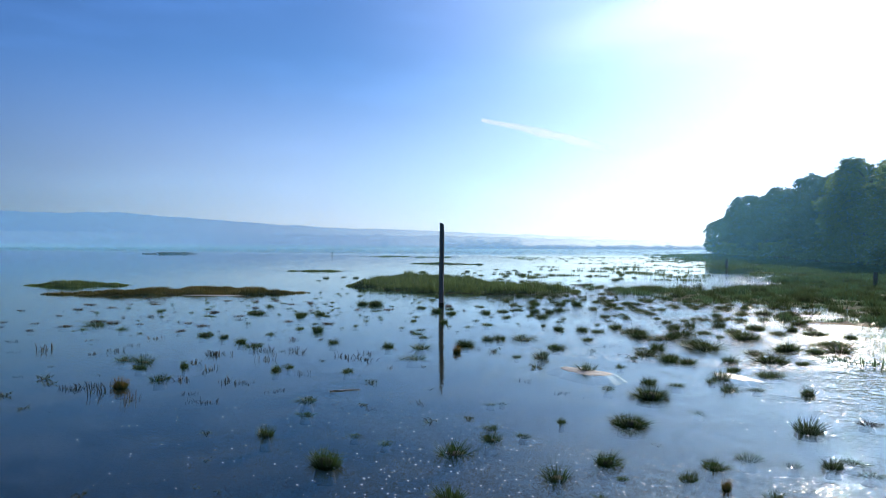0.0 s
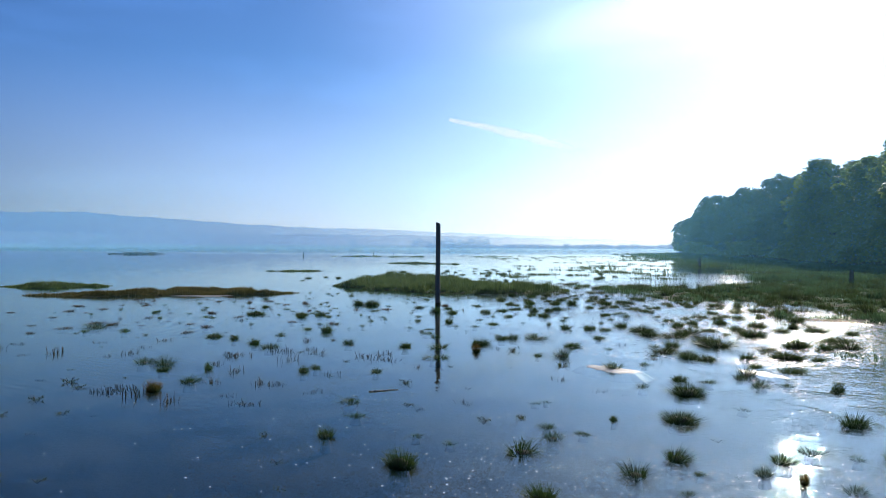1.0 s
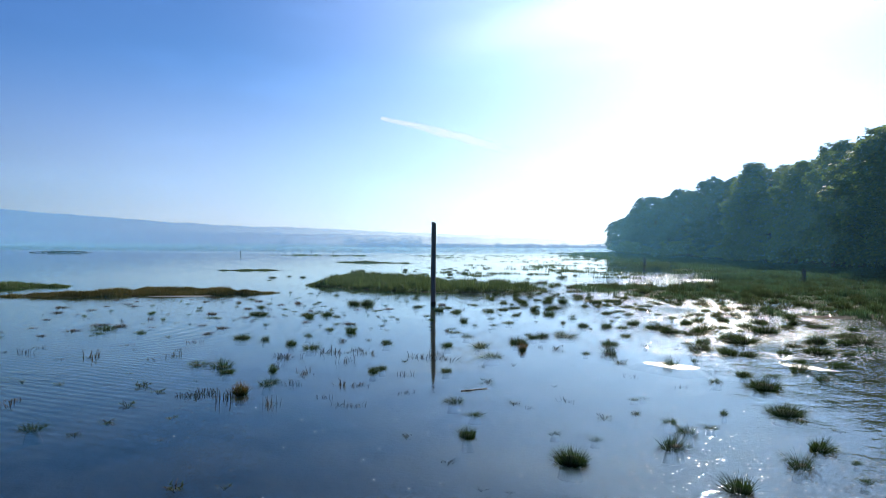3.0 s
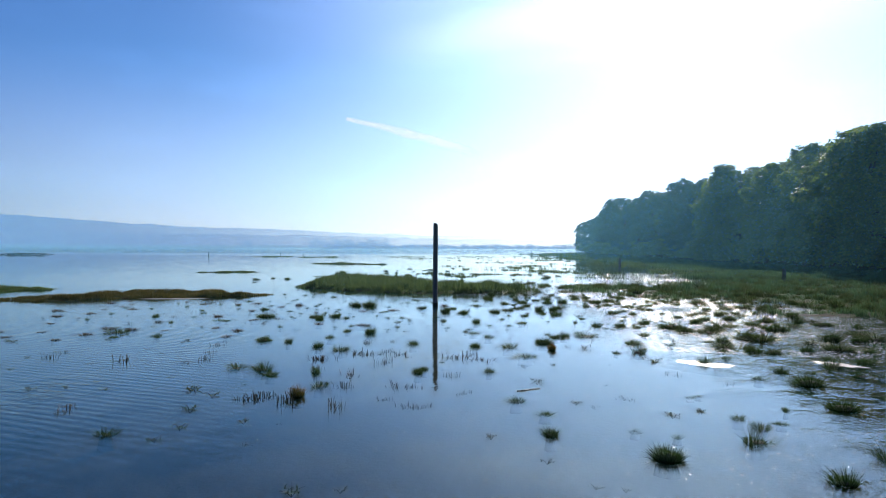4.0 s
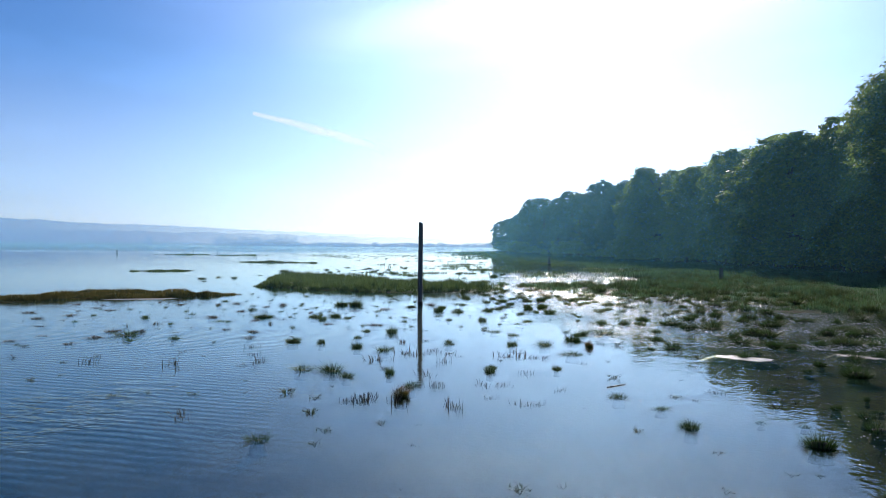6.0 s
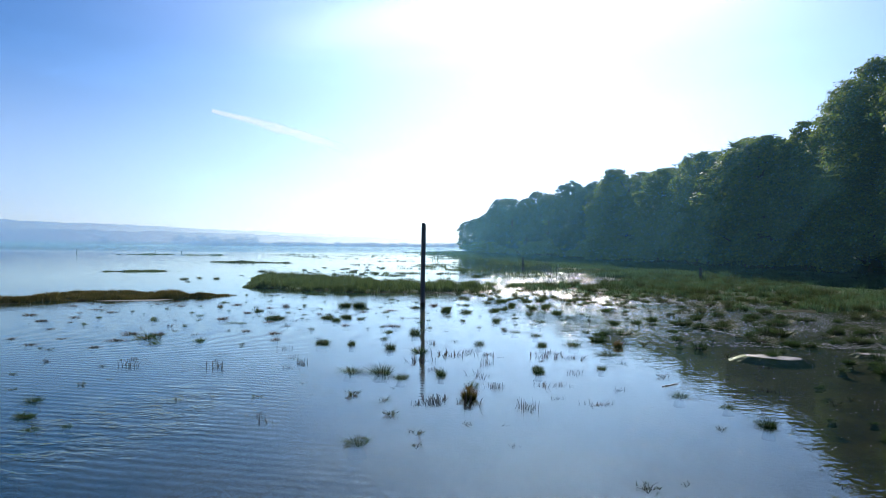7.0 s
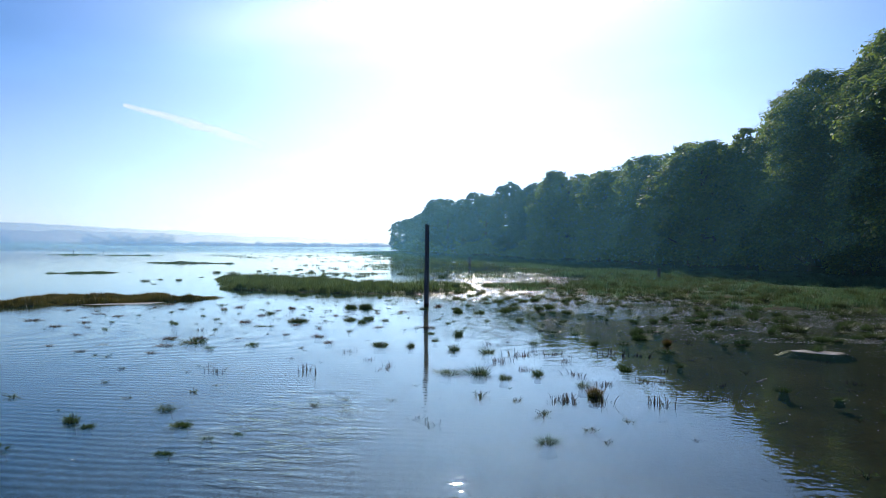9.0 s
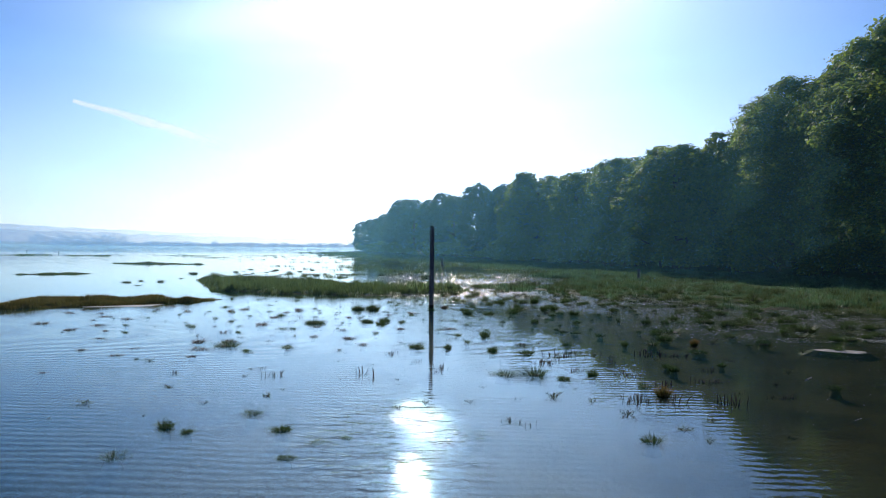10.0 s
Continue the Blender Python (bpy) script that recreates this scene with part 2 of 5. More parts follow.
    h = maths(n, l, "ADD", h, maths(n, l, "MULTIPLY", maths(n, l, "MULTIPLY", chop, ruffled), maths(n, l, "ADD", span(n, l, sep.outputs["Y"], 13.0, 24.0, 0.004, 0.018), span(n, l, sep.outputs["Y"], 150.0, 300.0, 0.0, 0.05))))
    h = maths(n, l, "ADD", h, maths(n, l, "MULTIPLY", noise_node(n, l, 1.6, 2.0, 0.5, pos), 0.0045))
    h = maths(n, l, "ADD", h, maths(n, l, "MULTIPLY", maths(n, l, "MULTIPLY", noise_node(n, l, 14.0, 1.0, 0.5, pos), ruffled), 0.0038))
    h = maths(n, l, "ADD", h, maths(n, l, "MULTIPLY", maths(n, l, "MULTIPLY", noise_node(n, l, 1.0, 2.0, 0.55, long.outputs["Vector"]), maths(n, l, "MULTIPLY", puff, span(n, l, noise_node(n, l, 1.0, 2.0, 0.5, broad.outputs["Vector"]), 0.46, 0.57, 0.0, 1.4))), 0.0115))
    h = maths(n, l, "ADD", h, maths(n, l, "MULTIPLY", maths(n, l, "MULTIPLY", noise_node(n, l, 11.0, 2.0, 0.55, pos), tremble), 0.0085))
    nor = bump(n, l, h, 1.0, 1.0)
    fr = n.new("ShaderNodeFresnel")
    fr.inputs["IOR"].default_value = 1.33
    l.new(nor, fr.inputs["Normal"])
    gl = n.new("ShaderNodeBsdfGlossy")
    l.new(maths(n, l, "ADD", maths(n, l, "MULTIPLY", maths(n, l, "MULTIPLY", near, span(n, l, patch, 0.35, 0.6, 0.5, 1.0)), maths(n, l, "MULTIPLY", span(n, l, sep.outputs["Y"], 12.0, 19.0, 0.0, 0.06), span(n, l, sep.outputs["Y"], 34.0, 46.0, 1.0, 0.2))), 0.014), gl.inputs["Roughness"])
    gl.inputs["Color"].default_value = (0.87, 0.98, 0.96, 1)
    l.new(nor, gl.inputs["Normal"])
    tr = n.new("ShaderNodeBsdfTransparent")
    tr.inputs["Color"].default_value = (0.47, 0.53, 0.45, 1)
    # fine silt hanging in the deeper water off the marsh edge
    silt = n.new("ShaderNodeBsdfDiffuse")
    silt.inputs["Color"].default_value = (0.05, 0.20, 0.25, 1)
    body = n.new("ShaderNodeMixShader")
    l.new(maths(n, l, "MULTIPLY", span(n, l, sep.outputs["X"], -17.0, -9.0, 0.17, 0.03), maths(n, l, "SUBTRACT", 1.0, near)), body.inputs[0])
    l.new(tr.outputs[0], body.inputs[1])
    l.new(silt.outputs[0], body.inputs[2])
    mx = n.new("ShaderNodeMixShader")
    l.new(fr.outputs[0], mx.inputs[0])
    l.new(body.outputs[0], mx.inputs[1])
    l.new(gl.outputs[0], mx.inputs[2])
    l.new(mx.outputs[0], out.inputs["Surface"])
    return m


def haze_sheet_material():
    """Added haze sheet: almost clear, scatters sunlight from behind to imitate haze and glare."""
    m, n, l, out = shader("added_haze")
    geo = n.new("ShaderNodeNewGeometry")
    sep = n.new("ShaderNodeSeparateXYZ")
    l.new(geo.outputs["Position"], sep.inputs[0])
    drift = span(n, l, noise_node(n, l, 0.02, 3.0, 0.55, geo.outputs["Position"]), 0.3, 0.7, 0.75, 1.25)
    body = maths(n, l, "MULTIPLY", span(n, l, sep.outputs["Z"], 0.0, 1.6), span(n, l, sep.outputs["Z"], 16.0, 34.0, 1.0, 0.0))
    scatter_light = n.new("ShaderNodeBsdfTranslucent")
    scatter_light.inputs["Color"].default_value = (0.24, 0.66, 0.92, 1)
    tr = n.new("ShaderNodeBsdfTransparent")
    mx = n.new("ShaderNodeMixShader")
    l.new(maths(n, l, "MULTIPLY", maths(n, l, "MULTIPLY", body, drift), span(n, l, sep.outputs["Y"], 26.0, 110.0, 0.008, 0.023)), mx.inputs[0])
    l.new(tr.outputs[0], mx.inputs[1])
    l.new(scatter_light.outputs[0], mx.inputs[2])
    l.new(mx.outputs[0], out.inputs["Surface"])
    return m


def ground_material():
    m, n, l, out = shader("mud_and_turf")
    tc = n.new("ShaderNodeTexCoord")
    pos = tc.outputs["Object"]
    sep = n.new("ShaderNodeSeparateXYZ")
    l.new(pos, sep.inputs[0])
    a = noise_node(n, l, 0.7, 5.0, 0.6, pos)
    b = noise_node(n, l, 9.0, 5.0, 0.65, pos)
    mud = mixed(n, l, span(n, l, a, 0.35, 0.65), (0.014, 0.013, 0.007), (0.060, 0.048, 0.019))
    turf = mixed(n, l, span(n, l, b, 0.35, 0.65), (0.026, 0.054, 0.028), (0.062, 0.108, 0.050))
    up = maths(n, l, "ADD", sep.outputs["Z"], maths(n, l, "MULTIPLY", maths(n, l, "SUBTRACT", b, 0.5), 0.08))
    col = mixed(n, l, span(n, l, up, 0.0, 0.07), mud, turf)
    p = n.new("ShaderNodeBsdfPrincipled")
    p.inputs["Roughness"].default_value = 0.9
    p.inputs["Specular IOR Level"].default_value = 0.03
    l.new(col, p.inputs["Base Color"])
    l.new(bump(n, l, b, 0.6, 0.03), p.inputs["Normal"])
    l.new(p.outputs[0], out.inputs["Surface"])
    return m


def silt_material():
    """Pale dry silt on top, stained dark by the mud from the water's edge down."""
    m, n, l, out = shader("pale_silt")
    tc = n.new("ShaderNodeTexCoord")
    sep = n.new("ShaderNodeSeparateXYZ")
    l.new(tc.outputs["Object"], sep.inputs[0])
    grain = noise_node(n, l, 5.0, 5.0, 0.65, tc.outputs["Object"])
    fine = noise_node(n, l, 40.0, 3.0, 0.6, tc.outputs["Object"])
    dry = mixed(n, l, span(n, l, grain, 0.35, 0.65), (0.22, 0.18, 0.13), (0.44, 0.39, 0.31))
    level = maths(n, l, "ADD", sep.outputs["Z"], maths(n, l, "MULTIPLY", maths(n, l, "SUBTRACT", grain, 0.5), 0.006))
    p = n.new("ShaderNodeBsdfPrincipled")
    p.inputs["Roughness"].default_value = 0.5
    p.inputs["Specular IOR Level"].default_value = 0.35
    l.new(mixed(n, l, span(n, l, level, 0.0, 0.003), (0.034, 0.029, 0.014), dry), p.inputs["Base Color"])
    l.new(bump(n, l, fine, 0.4, 0.006), p.inputs["Normal"])
    l.new(p.outputs[0], out.inputs["Surface"])
    return m


def trail_material():
    m, n, l, out = shader("ice_cloud")
    tc = n.new("ShaderNodeTexCoord")
    sep = n.new("ShaderNodeSeparateXYZ")
    l.new(tc.outputs["Generated"], sep.inputs[0])
    wisp = noise_node(n, l, 5.0, 5.0, 0.6, tc.outputs["Generated"])
    att = n.new("ShaderNodeAttribute")
    att.attribute_name = "tip"
    f = maths(n, l, "MULTIPLY", span(n, l, att.outputs["Fac"], 0.0, 1.0), span(n, l, wisp, 0.25, 0.7, 0.45, 1.0))
    f = maths(n, l, "MULTIPLY", f, span(n, l, sep.outputs["X"], 0.62, 1.0, 0.7, 0.0))
    # the trail emits its own white in place of sunlight on it
    em = n.new("ShaderNodeEmission")
    em.inputs["Color"].default_value = (1.0, 0.97, 0.93, 1)
    tr = n.new("ShaderNodeBsdfTransparent")
    mx = n.new("ShaderNodeMixShader")
    l.new(f, mx.inputs[0])
    l.new(tr.outputs[0], mx.inputs[1])
    l.new(em.outputs[0], mx.inputs[2])
    l.new(mx.outputs[0], out.inputs["Surface"])
    return m


WATER, GROUND, TRAIL, HAZE = water_material(), ground_material(), trail_material(), haze_sheet_material()
SEDGE = plant("sedge", (0.022, 0.045, 0.014), (0.070, 0.110, 0.034), (0.12, 0.14, 0.05))
GRASS = plant("green_grass", (0.022, 0.055, 0.014), (0.060, 0.110, 0.030), (0.10, 0.14, 0.04), 0.3, 0.12)
RUST = plant("rusty_grass", (0.026, 0.050, 0.012), (0.065, 0.085, 0.022), (0.30, 0.145, 0.042), 0.4, 0.12)
MARSH = plant("marsh_grass", (0.020, 0.056, 0.034), (0.095, 0.190, 0.088), (0.12, 0.19, 0.08), 0.35, 0.2, 0.45, 0.0, (0.14, 0.24, 0.09))
ISLE = plant("island_grass", (0.026, 0.052, 0.020), (0.075, 0.120, 0.042), (0.11, 0.15, 0.05), 0.45, 0.25, 0.6, 0.0, (0.15, 0.22, 0.07))
BARGREEN = plant("bar_grass", (0.045, 0.090, 0.020), (0.110, 0.170, 0.040), (0.14, 0.18, 0.05), 0.45)
OLIVE = plant("glasswort", (0.050, 0.066, 0.016), (0.120, 0.115, 0.026), (0.22, 0.15, 0.04), 0.35)
STEM = plant("dead_stem", (0.022, 0.020, 0.014), (0.060, 0.046, 0.030), (0.09, 0.065, 0.04), 0.1)
BROWN = plant("brown_mat", (0.035, 0.026, 0.018), (0.080, 0.055, 0.032), (0.12, 0.08, 0.045), 0.2)
HERB = plant("leafy_green", (0.035, 0.060, 0.020), (0.080, 0.120, 0.040), (0.14, 0.17, 0.06))
# yellow tip colour raised to imitate sunlit leaf rims
LEAF = plant("broad_leaf", (0.050, 0.115, 0.050), (0.130, 0.230, 0.065), (0.34, 0.34, 0.05), 0.55, 0.12, 0.25, 0.15, (0.30, 0.38, 0.04))
NEEDLE = plant("pine_needles", (0.050, 0.100, 0.055), (0.085, 0.150, 0.075), (0.11, 0.17, 0.08), 0.45, 0.15, 0.25, 0.15)
BARK = plain("bark", (0.050, 0.038, 0.028), (0.110, 0.085, 0.060), 1.5, 0.9, 0.7, 0.03, 6.0, (1, 1, 0.25))
TIMBER = plain("weathered_timber", (0.055, 0.052, 0.050), (0.165, 0.155, 0.145), 3.0, 0.85, 0.8, 0.012, 6.0, (3, 3, 0.15))
BLEACHED = plain("bleached_wood", (0.30, 0.27, 0.22), (0.48, 0.44, 0.38), 6.0, 0.8, 0.5, 0.004)
MOUND = plain("root_mound", (0.030, 0.024, 0.014), (0.070, 0.055, 0.030), 6.0, 0.9, 0.6, 0.01)
SCUM = silt_material()
GLINT_SCRAP = plain("glint_scraps", (0.08, 0.08, 0.05), (0.40, 0.38, 0.31), 8.0, 0.18, 0.1, 0.001)
# white of the foam, and of the dots painted for sun glints
FLECK = plain("foam", (0.72, 0.72, 0.68), (0.88, 0.88, 0.84), 20.0, 0.3, 0.2, 0.002)
HILL_A = painted_haze("hill_painted_haze", (0.08, 0.18, 0.48), (0.48, 0.10), 0.002, -3600, -900)
HILL_B = painted_haze("low_hill_painted_haze", (0.17, 0.26, 0.52), (0.42, 0.10), 0.003, -2800, -600)
SHORE = painted_haze("far_shore_painted_haze", (0.16, 0.30, 0.50), (0.42, 0.20), 0.006, -1300, -300)
WOOD_FAR = painted_haze("far_trees_painted_haze", (0.16, 0.27, 0.52), (0.20, 0.20), 0.01, -1200, -200)


# ---- helpers for meshes ----
def mesh_of(name, verts, faces, tip=None, smooth=False):
    me = bpy.data.meshes.new(name)
    me.from_pydata([tuple(map(float, v)) for v in verts], [], [tuple(map(int, f)) for f in faces])
    if tip is not None:
        a = me.attributes.new("tip", "FLOAT", "POINT")
        a.data.foreach_set("value", np.asarray(tip, dtype=np.float32))
    if smooth:
        me.polygons.foreach_set("use_smooth", np.ones(len(me.polygons), dtype=bool))
    me.update()
    return me


def quads_mesh(name, verts, tip=None, k=4):
    """A mesh of n separate k-gons from an array (n, k, 3)."""
    n = len(verts)
    me = bpy.data.meshes.new(name)
    me.vertices.add(n * k)
    me.vertices.foreach_set("co", np.ascontiguousarray(verts, dtype=np.float32).ravel())
    me.loops.add(n * k)
    me.loops.foreach_set("vertex_index", np.arange(n * k, dtype=np.int32))
    me.polygons.add(n)
    me.polygons.foreach_set("loop_start", np.arange(0, n * k, k, dtype=np.int32))
    me.polygons.foreach_set("loop_total", np.full(n, k, dtype=np.int32))
    if tip is not None:
        a = me.attributes.new("tip", "FLOAT", "POINT")
        a.data.foreach_set("value", np.asarray(tip, dtype=np.float32).ravel())
    me.update(calc_edges=True)
    return me


def part(name, me, material, parent=None, label=""):
    ob = new(name, me)
    if not me.materials:
        me.materials.append(material)
    if parent is not None:
        ob.parent = parent
    return tagged(ob, label)


def blades_mesh(name, rng, base, length, lean, width, bend=0.5):
    """Bent tapering blades: base (n,3), length (n,), lean (n,2) sideways run at the tip as a share of length, width (n,)."""
    n = len(base)
    ang = rng.uniform(0, 2 * np.pi, n)
    side = np.stack([np.cos(ang), np.sin(ang), np.zeros(n)], 1) * (width / 2)[:, None]
    run = np.concatenate([lean, np.zeros((n, 1))], 1) * length[:, None]
    rise = np.sqrt(np.clip(1 - (lean ** 2).sum(1), 0.04, 1)) * length
    mid = base + run * (0.5 - 0.22 * bend) + np.stack([np.zeros(n), np.zeros(n), rise * (0.5 + 0.16 * bend)], 1)
    top = base + run + np.stack([np.zeros(n), np.zeros(n), rise], 1)
    v = np.stack([base - side, base + side, mid - side * 0.75, mid + side * 0.75, top], 1)
    me = bpy.data.meshes.new(name)
    me.vertices.add(n * 5)
    me.vertices.foreach_set("co", np.ascontiguousarray(v, dtype=np.float32).ravel())
    i = np.arange(n, dtype=np.int32)[:, None] * 5
    loops = np.concatenate([i + np.array([[0, 1, 3, 2]]), i + np.array([[2, 3, 4]])], 1).astype(np.int32)
    me.loops.add(n * 7)
    me.loops.foreach_set("vertex_index", loops.ravel())
    me.polygons.add(n * 2)
    st = (np.arange(n, dtype=np.int32)[:, None] * 7 + np.array([[0, 4]], dtype=np.int32)).ravel()
    me.polygons.foreach_set("loop_start", st)
    me.polygons.foreach_set("loop_total", np.tile(np.array([4, 3], dtype=np.int32), n))
    a = me.attributes.new("tip", "FLOAT", "POINT")
    a.data.foreach_set("value", np.tile(np.array([0, 0, 0.5, 0.5, 1.0], dtype=np.float32), n))
    me.update(calc_edges=True)
    return me


def tube(points, radii, sides=7, rng=None, rough=0.0):
    """Verts and faces of a tapering tube along points, closed at both ends."""
    verts, faces = [], []
    pts = [Vector(p) for p in points]
    for i, p in enumerate(pts):
        d = (pts[min(i + 1, len(pts) - 1)] - pts[max(i - 1, 0)]).normalized()
        u = d.orthogonal().normalized() if abs(d.z) < 0.9 else Vector((1, 0, 0)).cross(d).normalized()
        w = d.cross(u)
        for k in range(sides):
            a = 2 * math.pi * k / sides
            r = radii[i] * (1 + (rng.uniform(-rough, rough) if rng is not None else 0))
            verts.append(p + (u * math.cos(a) + w * math.sin(a)) * r)
    for i in range(len(pts) - 1):
        for k in range(sides):
            a, b = i * sides + k, i * sides + (k + 1) % sides
            faces.append((a, b, b + sides, a + sides))
    faces.append(tuple(range(sides - 1, -1, -1)))
    faces.append(tuple(range((len(pts) - 1) * sides, len(pts) * sides)))
    return verts, faces


def value_noise(x, y, scale, seed):
    """Smooth noise from 0 to 1 on arrays."""
    x, y = np.asarray(x) / scale, np.asarray(y) / scale
    xi, yi = np.floor(x), np.floor(y)
    fx, fy = x - xi, y - yi
    fx, fy = fx * fx * (3 - 2 * fx), fy * fy * (3 - 2 * fy)

    def h(a, b):
        s = np.sin(a * 127.1 + b * 311.7 + seed * 74.7) * 43758.5453
        return s - np.floor(s)
    return (h(xi, yi) * (1 - fx) + h(xi + 1, yi) * fx) * (1 - fy) + (h(xi, yi + 1) * (1 - fx) + h(xi + 1, yi + 1) * fx) * fy


def inside(x, y, poly):
    """Signed distance to a polygon, positive inside, on arrays."""
    x, y = np.asarray(x, float), np.asarray(y, float)
    best, within = np.full(x.shape, 1e9), np.zeros(x.shape, bool)
    for (x0, y0), (x1, y1) in zip(poly, poly[1:] + poly[:1]):
        ex, ey = x1 - x0, y1 - y0
        t = np.clip(((x - x0) * ex + (y - y0) * ey) / (ex * ex + ey * ey), 0, 1)
        best = np.minimum(best, np.hypot(x - x0 - t * ex, y - y0 - t * ey))
        if y0 != y1:
            within ^= ((y0 > y) != (y1 > y)) & (x < x0 + ex * (y - y0) / ey)
    return np.where(within, best, -best)


# ---- plan of the marsh ----
WOOD_Y = [-40, 10, 25, 36, 47, 57, 67.5, 85, 107, 126, 150, 182, 262, 300, 420]
WOOD_X = [36, 29, 25, 20, 17.5, 16, 11, 6.8, 3.5, -4, -11, -20.5, -38.5, -34, 10]
EDGE_Y = [-40, 10, 18, 21, 25, 28, 31, 35, 40, 43, 47, 52, 56, 61, 68, 78, 94, 110, 130, 150, 180, 262, 300, 420]
EDGE_X = [24, 9, 3.5, 3.5, 3.6, 1.5, -0.8, -5.0, -9.5, -10.5, -7.5, -4.0, -3.0, -3.8, -3.2, -2.9, -7, -9, -13, -19, -28, -47, -42, 5]
CENTRAL = [(-27, 37.2), (-23, 35.3), (-19, 34.0), (-16, 34.4), (-13, 36.6), (-11.3, 39.2), (-14, 41), (-19, 44), (-25, 50), (-31.5, 53), (-31, 48), (-28.5, 42)]
GREEN_BAR = [(-45, 27.8), (-40.5, 27.2), (-38, 30.2), (-39, 31.8), (-42, 30.4)]
RUSTY_BAR = [(-35.6, 23), (-32, 23.2), (-29.6, 26), (-26.8, 27.6), (-24.4, 29.6), (-24.6, 31.2), (-27, 31.0), (-30, 31.2), (-33.6, 30.8), (-32, 28.2), (-33.5, 25.6)]
STRIP_A = [(-49.8, 56.4), (-45.8, 57.4), (-41.8, 60.4), (-46.0, 60.9)]
STRIP_B = [(-57.2, 94.4), (-50, 92.0), (-41.8, 92.2), (-48, 95.9)]
STRIP_C = [(-106, 153), (-99, 156), (-92, 164), (-98, 161)]
STRIP_D = [(-91, 150), (-87, 152), (-79, 158.5), (-84, 157.5)]


def marsh(x, y):
    """How far inside the marsh shore a place lies, in metres."""
    return x - np.interp(y, EDGE_Y, EDGE_X)


def ground_height(x, y):
    x, y = np.asarray(x, float), np.asarray(y, float)
    s = marsh(x, y)
    lumps = value_noise(x, y, 1.3, 1) * 0.5 + value_noise(x, y, 3.1, 2) * 0.5 - 0.5
    spread = np.interp(y, [20, 60, 120, 260], [4.0, 4.0, 9.0, 16.0])
    streak = value_noise(x, y, 5.0, 6) * 0.45 + value_noise(x * 0.5, y, 1.6, 7) * 0.55 - 0.5
    lumps = np.where(y > 50, streak * np.clip((y - 50) / 6, 0, 1) + lumps * np.clip((56 - y) / 6, 0, 1), lumps)
    h = np.clip(-0.02 + s / spread * 0.05, -0.2, 0.16) + lumps * np.where(y > 50, 0.19, 0.17) * np.clip(1.3 - np.abs(s) / (spread * 2.2), 0.25, 1)
    w = x - np.interp(y, WOOD_Y, WOOD_X)
    h = h + np.clip(w * 0.10, 0, 2.5) + np.clip(w + 4, 0, 4) * 0.03
    for poly, top, ramp in ((CENTRAL, 0.10, 1.0), (GREEN_BAR, 0.06, 0.8), (RUSTY_BAR, 0.07, 0.8), (STRIP_A, 0.08, 0.8), (STRIP_B, 0.08, 0.8), (STRIP_C, 0.1, 1), (STRIP_D, 0.1, 1)):
        d = inside(x, y, poly) + (value_noise(x, y, 1.7, 5) - 0.5) * 1.0
        h = np.maximum(h, np.clip(d / ramp, -1, 1) * (top + 0.08) - 0.08 + 0.0)
    return np.maximum(h, -0.17 - 0.05 * value_noise(x, y, 6.0, 3))


# ---- ground, water, far land ----
def build_ground():
    xs = np.concatenate([[-4600, -2500, -1200, -600, -300, -200, -150], np.arange(-120, -50, 2.5), np.arange(-50, 30, 0.45), np.arange(30, 60, 3), [80, 120, 200, 400, 900, 2000, 4600]])
    ys = np.concatenate([[-1500, -500, -150, -60, -30], np.arange(-15, 12, 1.2), np.arange(12, 62, 0.45), np.arange(62, 130, 0.9), np.arange(130, 300, 3), [320, 360, 420, 600, 1000, 2000, 4700]])
    gx, gy = np.meshgrid(xs, ys)
    gz = ground_height(gx, gy)
    verts = np.stack([gx, gy, gz], -1).reshape(-1, 3)
    c = len(xs)
    i = (np.arange(len(ys) - 1)[:, None] * c + np.arange(c - 1)[None, :]).ravel()
    faces = np.stack([i, i + 1, i + c + 1, i + c], 1)
    ob = part("ground", mesh_of("ground", verts, faces, smooth=True), GROUND)
    tagged(ob, "dark mud and turf of a flooded salt marsh", "ground", kind="structure")
    w = part("water", mesh_of("water", [(-4700, -1500, 0), (4700, -1500, 0), (4700, 4750, 0), (-4700, 4750, 0)], [(0, 1, 2, 3)]), WATER)
    w.visible_shadow = False
    tagged(w, "calm shallow tidal water mirroring the blue sky", "water", kind="structure")


def ridge(name, far, heads, tops, material, label, rough, seed):
    """A long rounded ridge round the viewer: heads in degrees right of +y, tops in metres."""
    hs = np.arange(heads[0], heads[-1] + 0.01, 0.25)
    z = np.interp(hs, heads, tops)
    z = z + (value_noise(hs * 10, hs * 0, 9.0, seed) - 0.5) * rough + (value_noise(hs * 10, hs * 0, 2.5, seed + 1) - 0.5) * rough * 0.4
    verts, faces = [], []
    rows = [(0.0, 0.0), (0.02, 0.55), (0.05, 0.9), (0.075, 1.0), (0.12, 0.0)]
    for a, t in zip(np.radians(hs), z):
        for back, up in rows:
            r = far * (1 + back * 0.6)
            verts.append((r * math.sin(a), r * math.cos(a), max(t * up, -1)))
    k = len(rows)
    for i in range(len(hs) - 1):
        for j in range(k - 1):
            faces.append((i * k + j, (i + 1) * k + j, (i + 1) * k + j + 1, i * k + j + 1))
    ob = part(name, mesh_of(name, verts, faces, smooth=True), material)
    return tagged(ob, label, "backdrop", kind="structure")


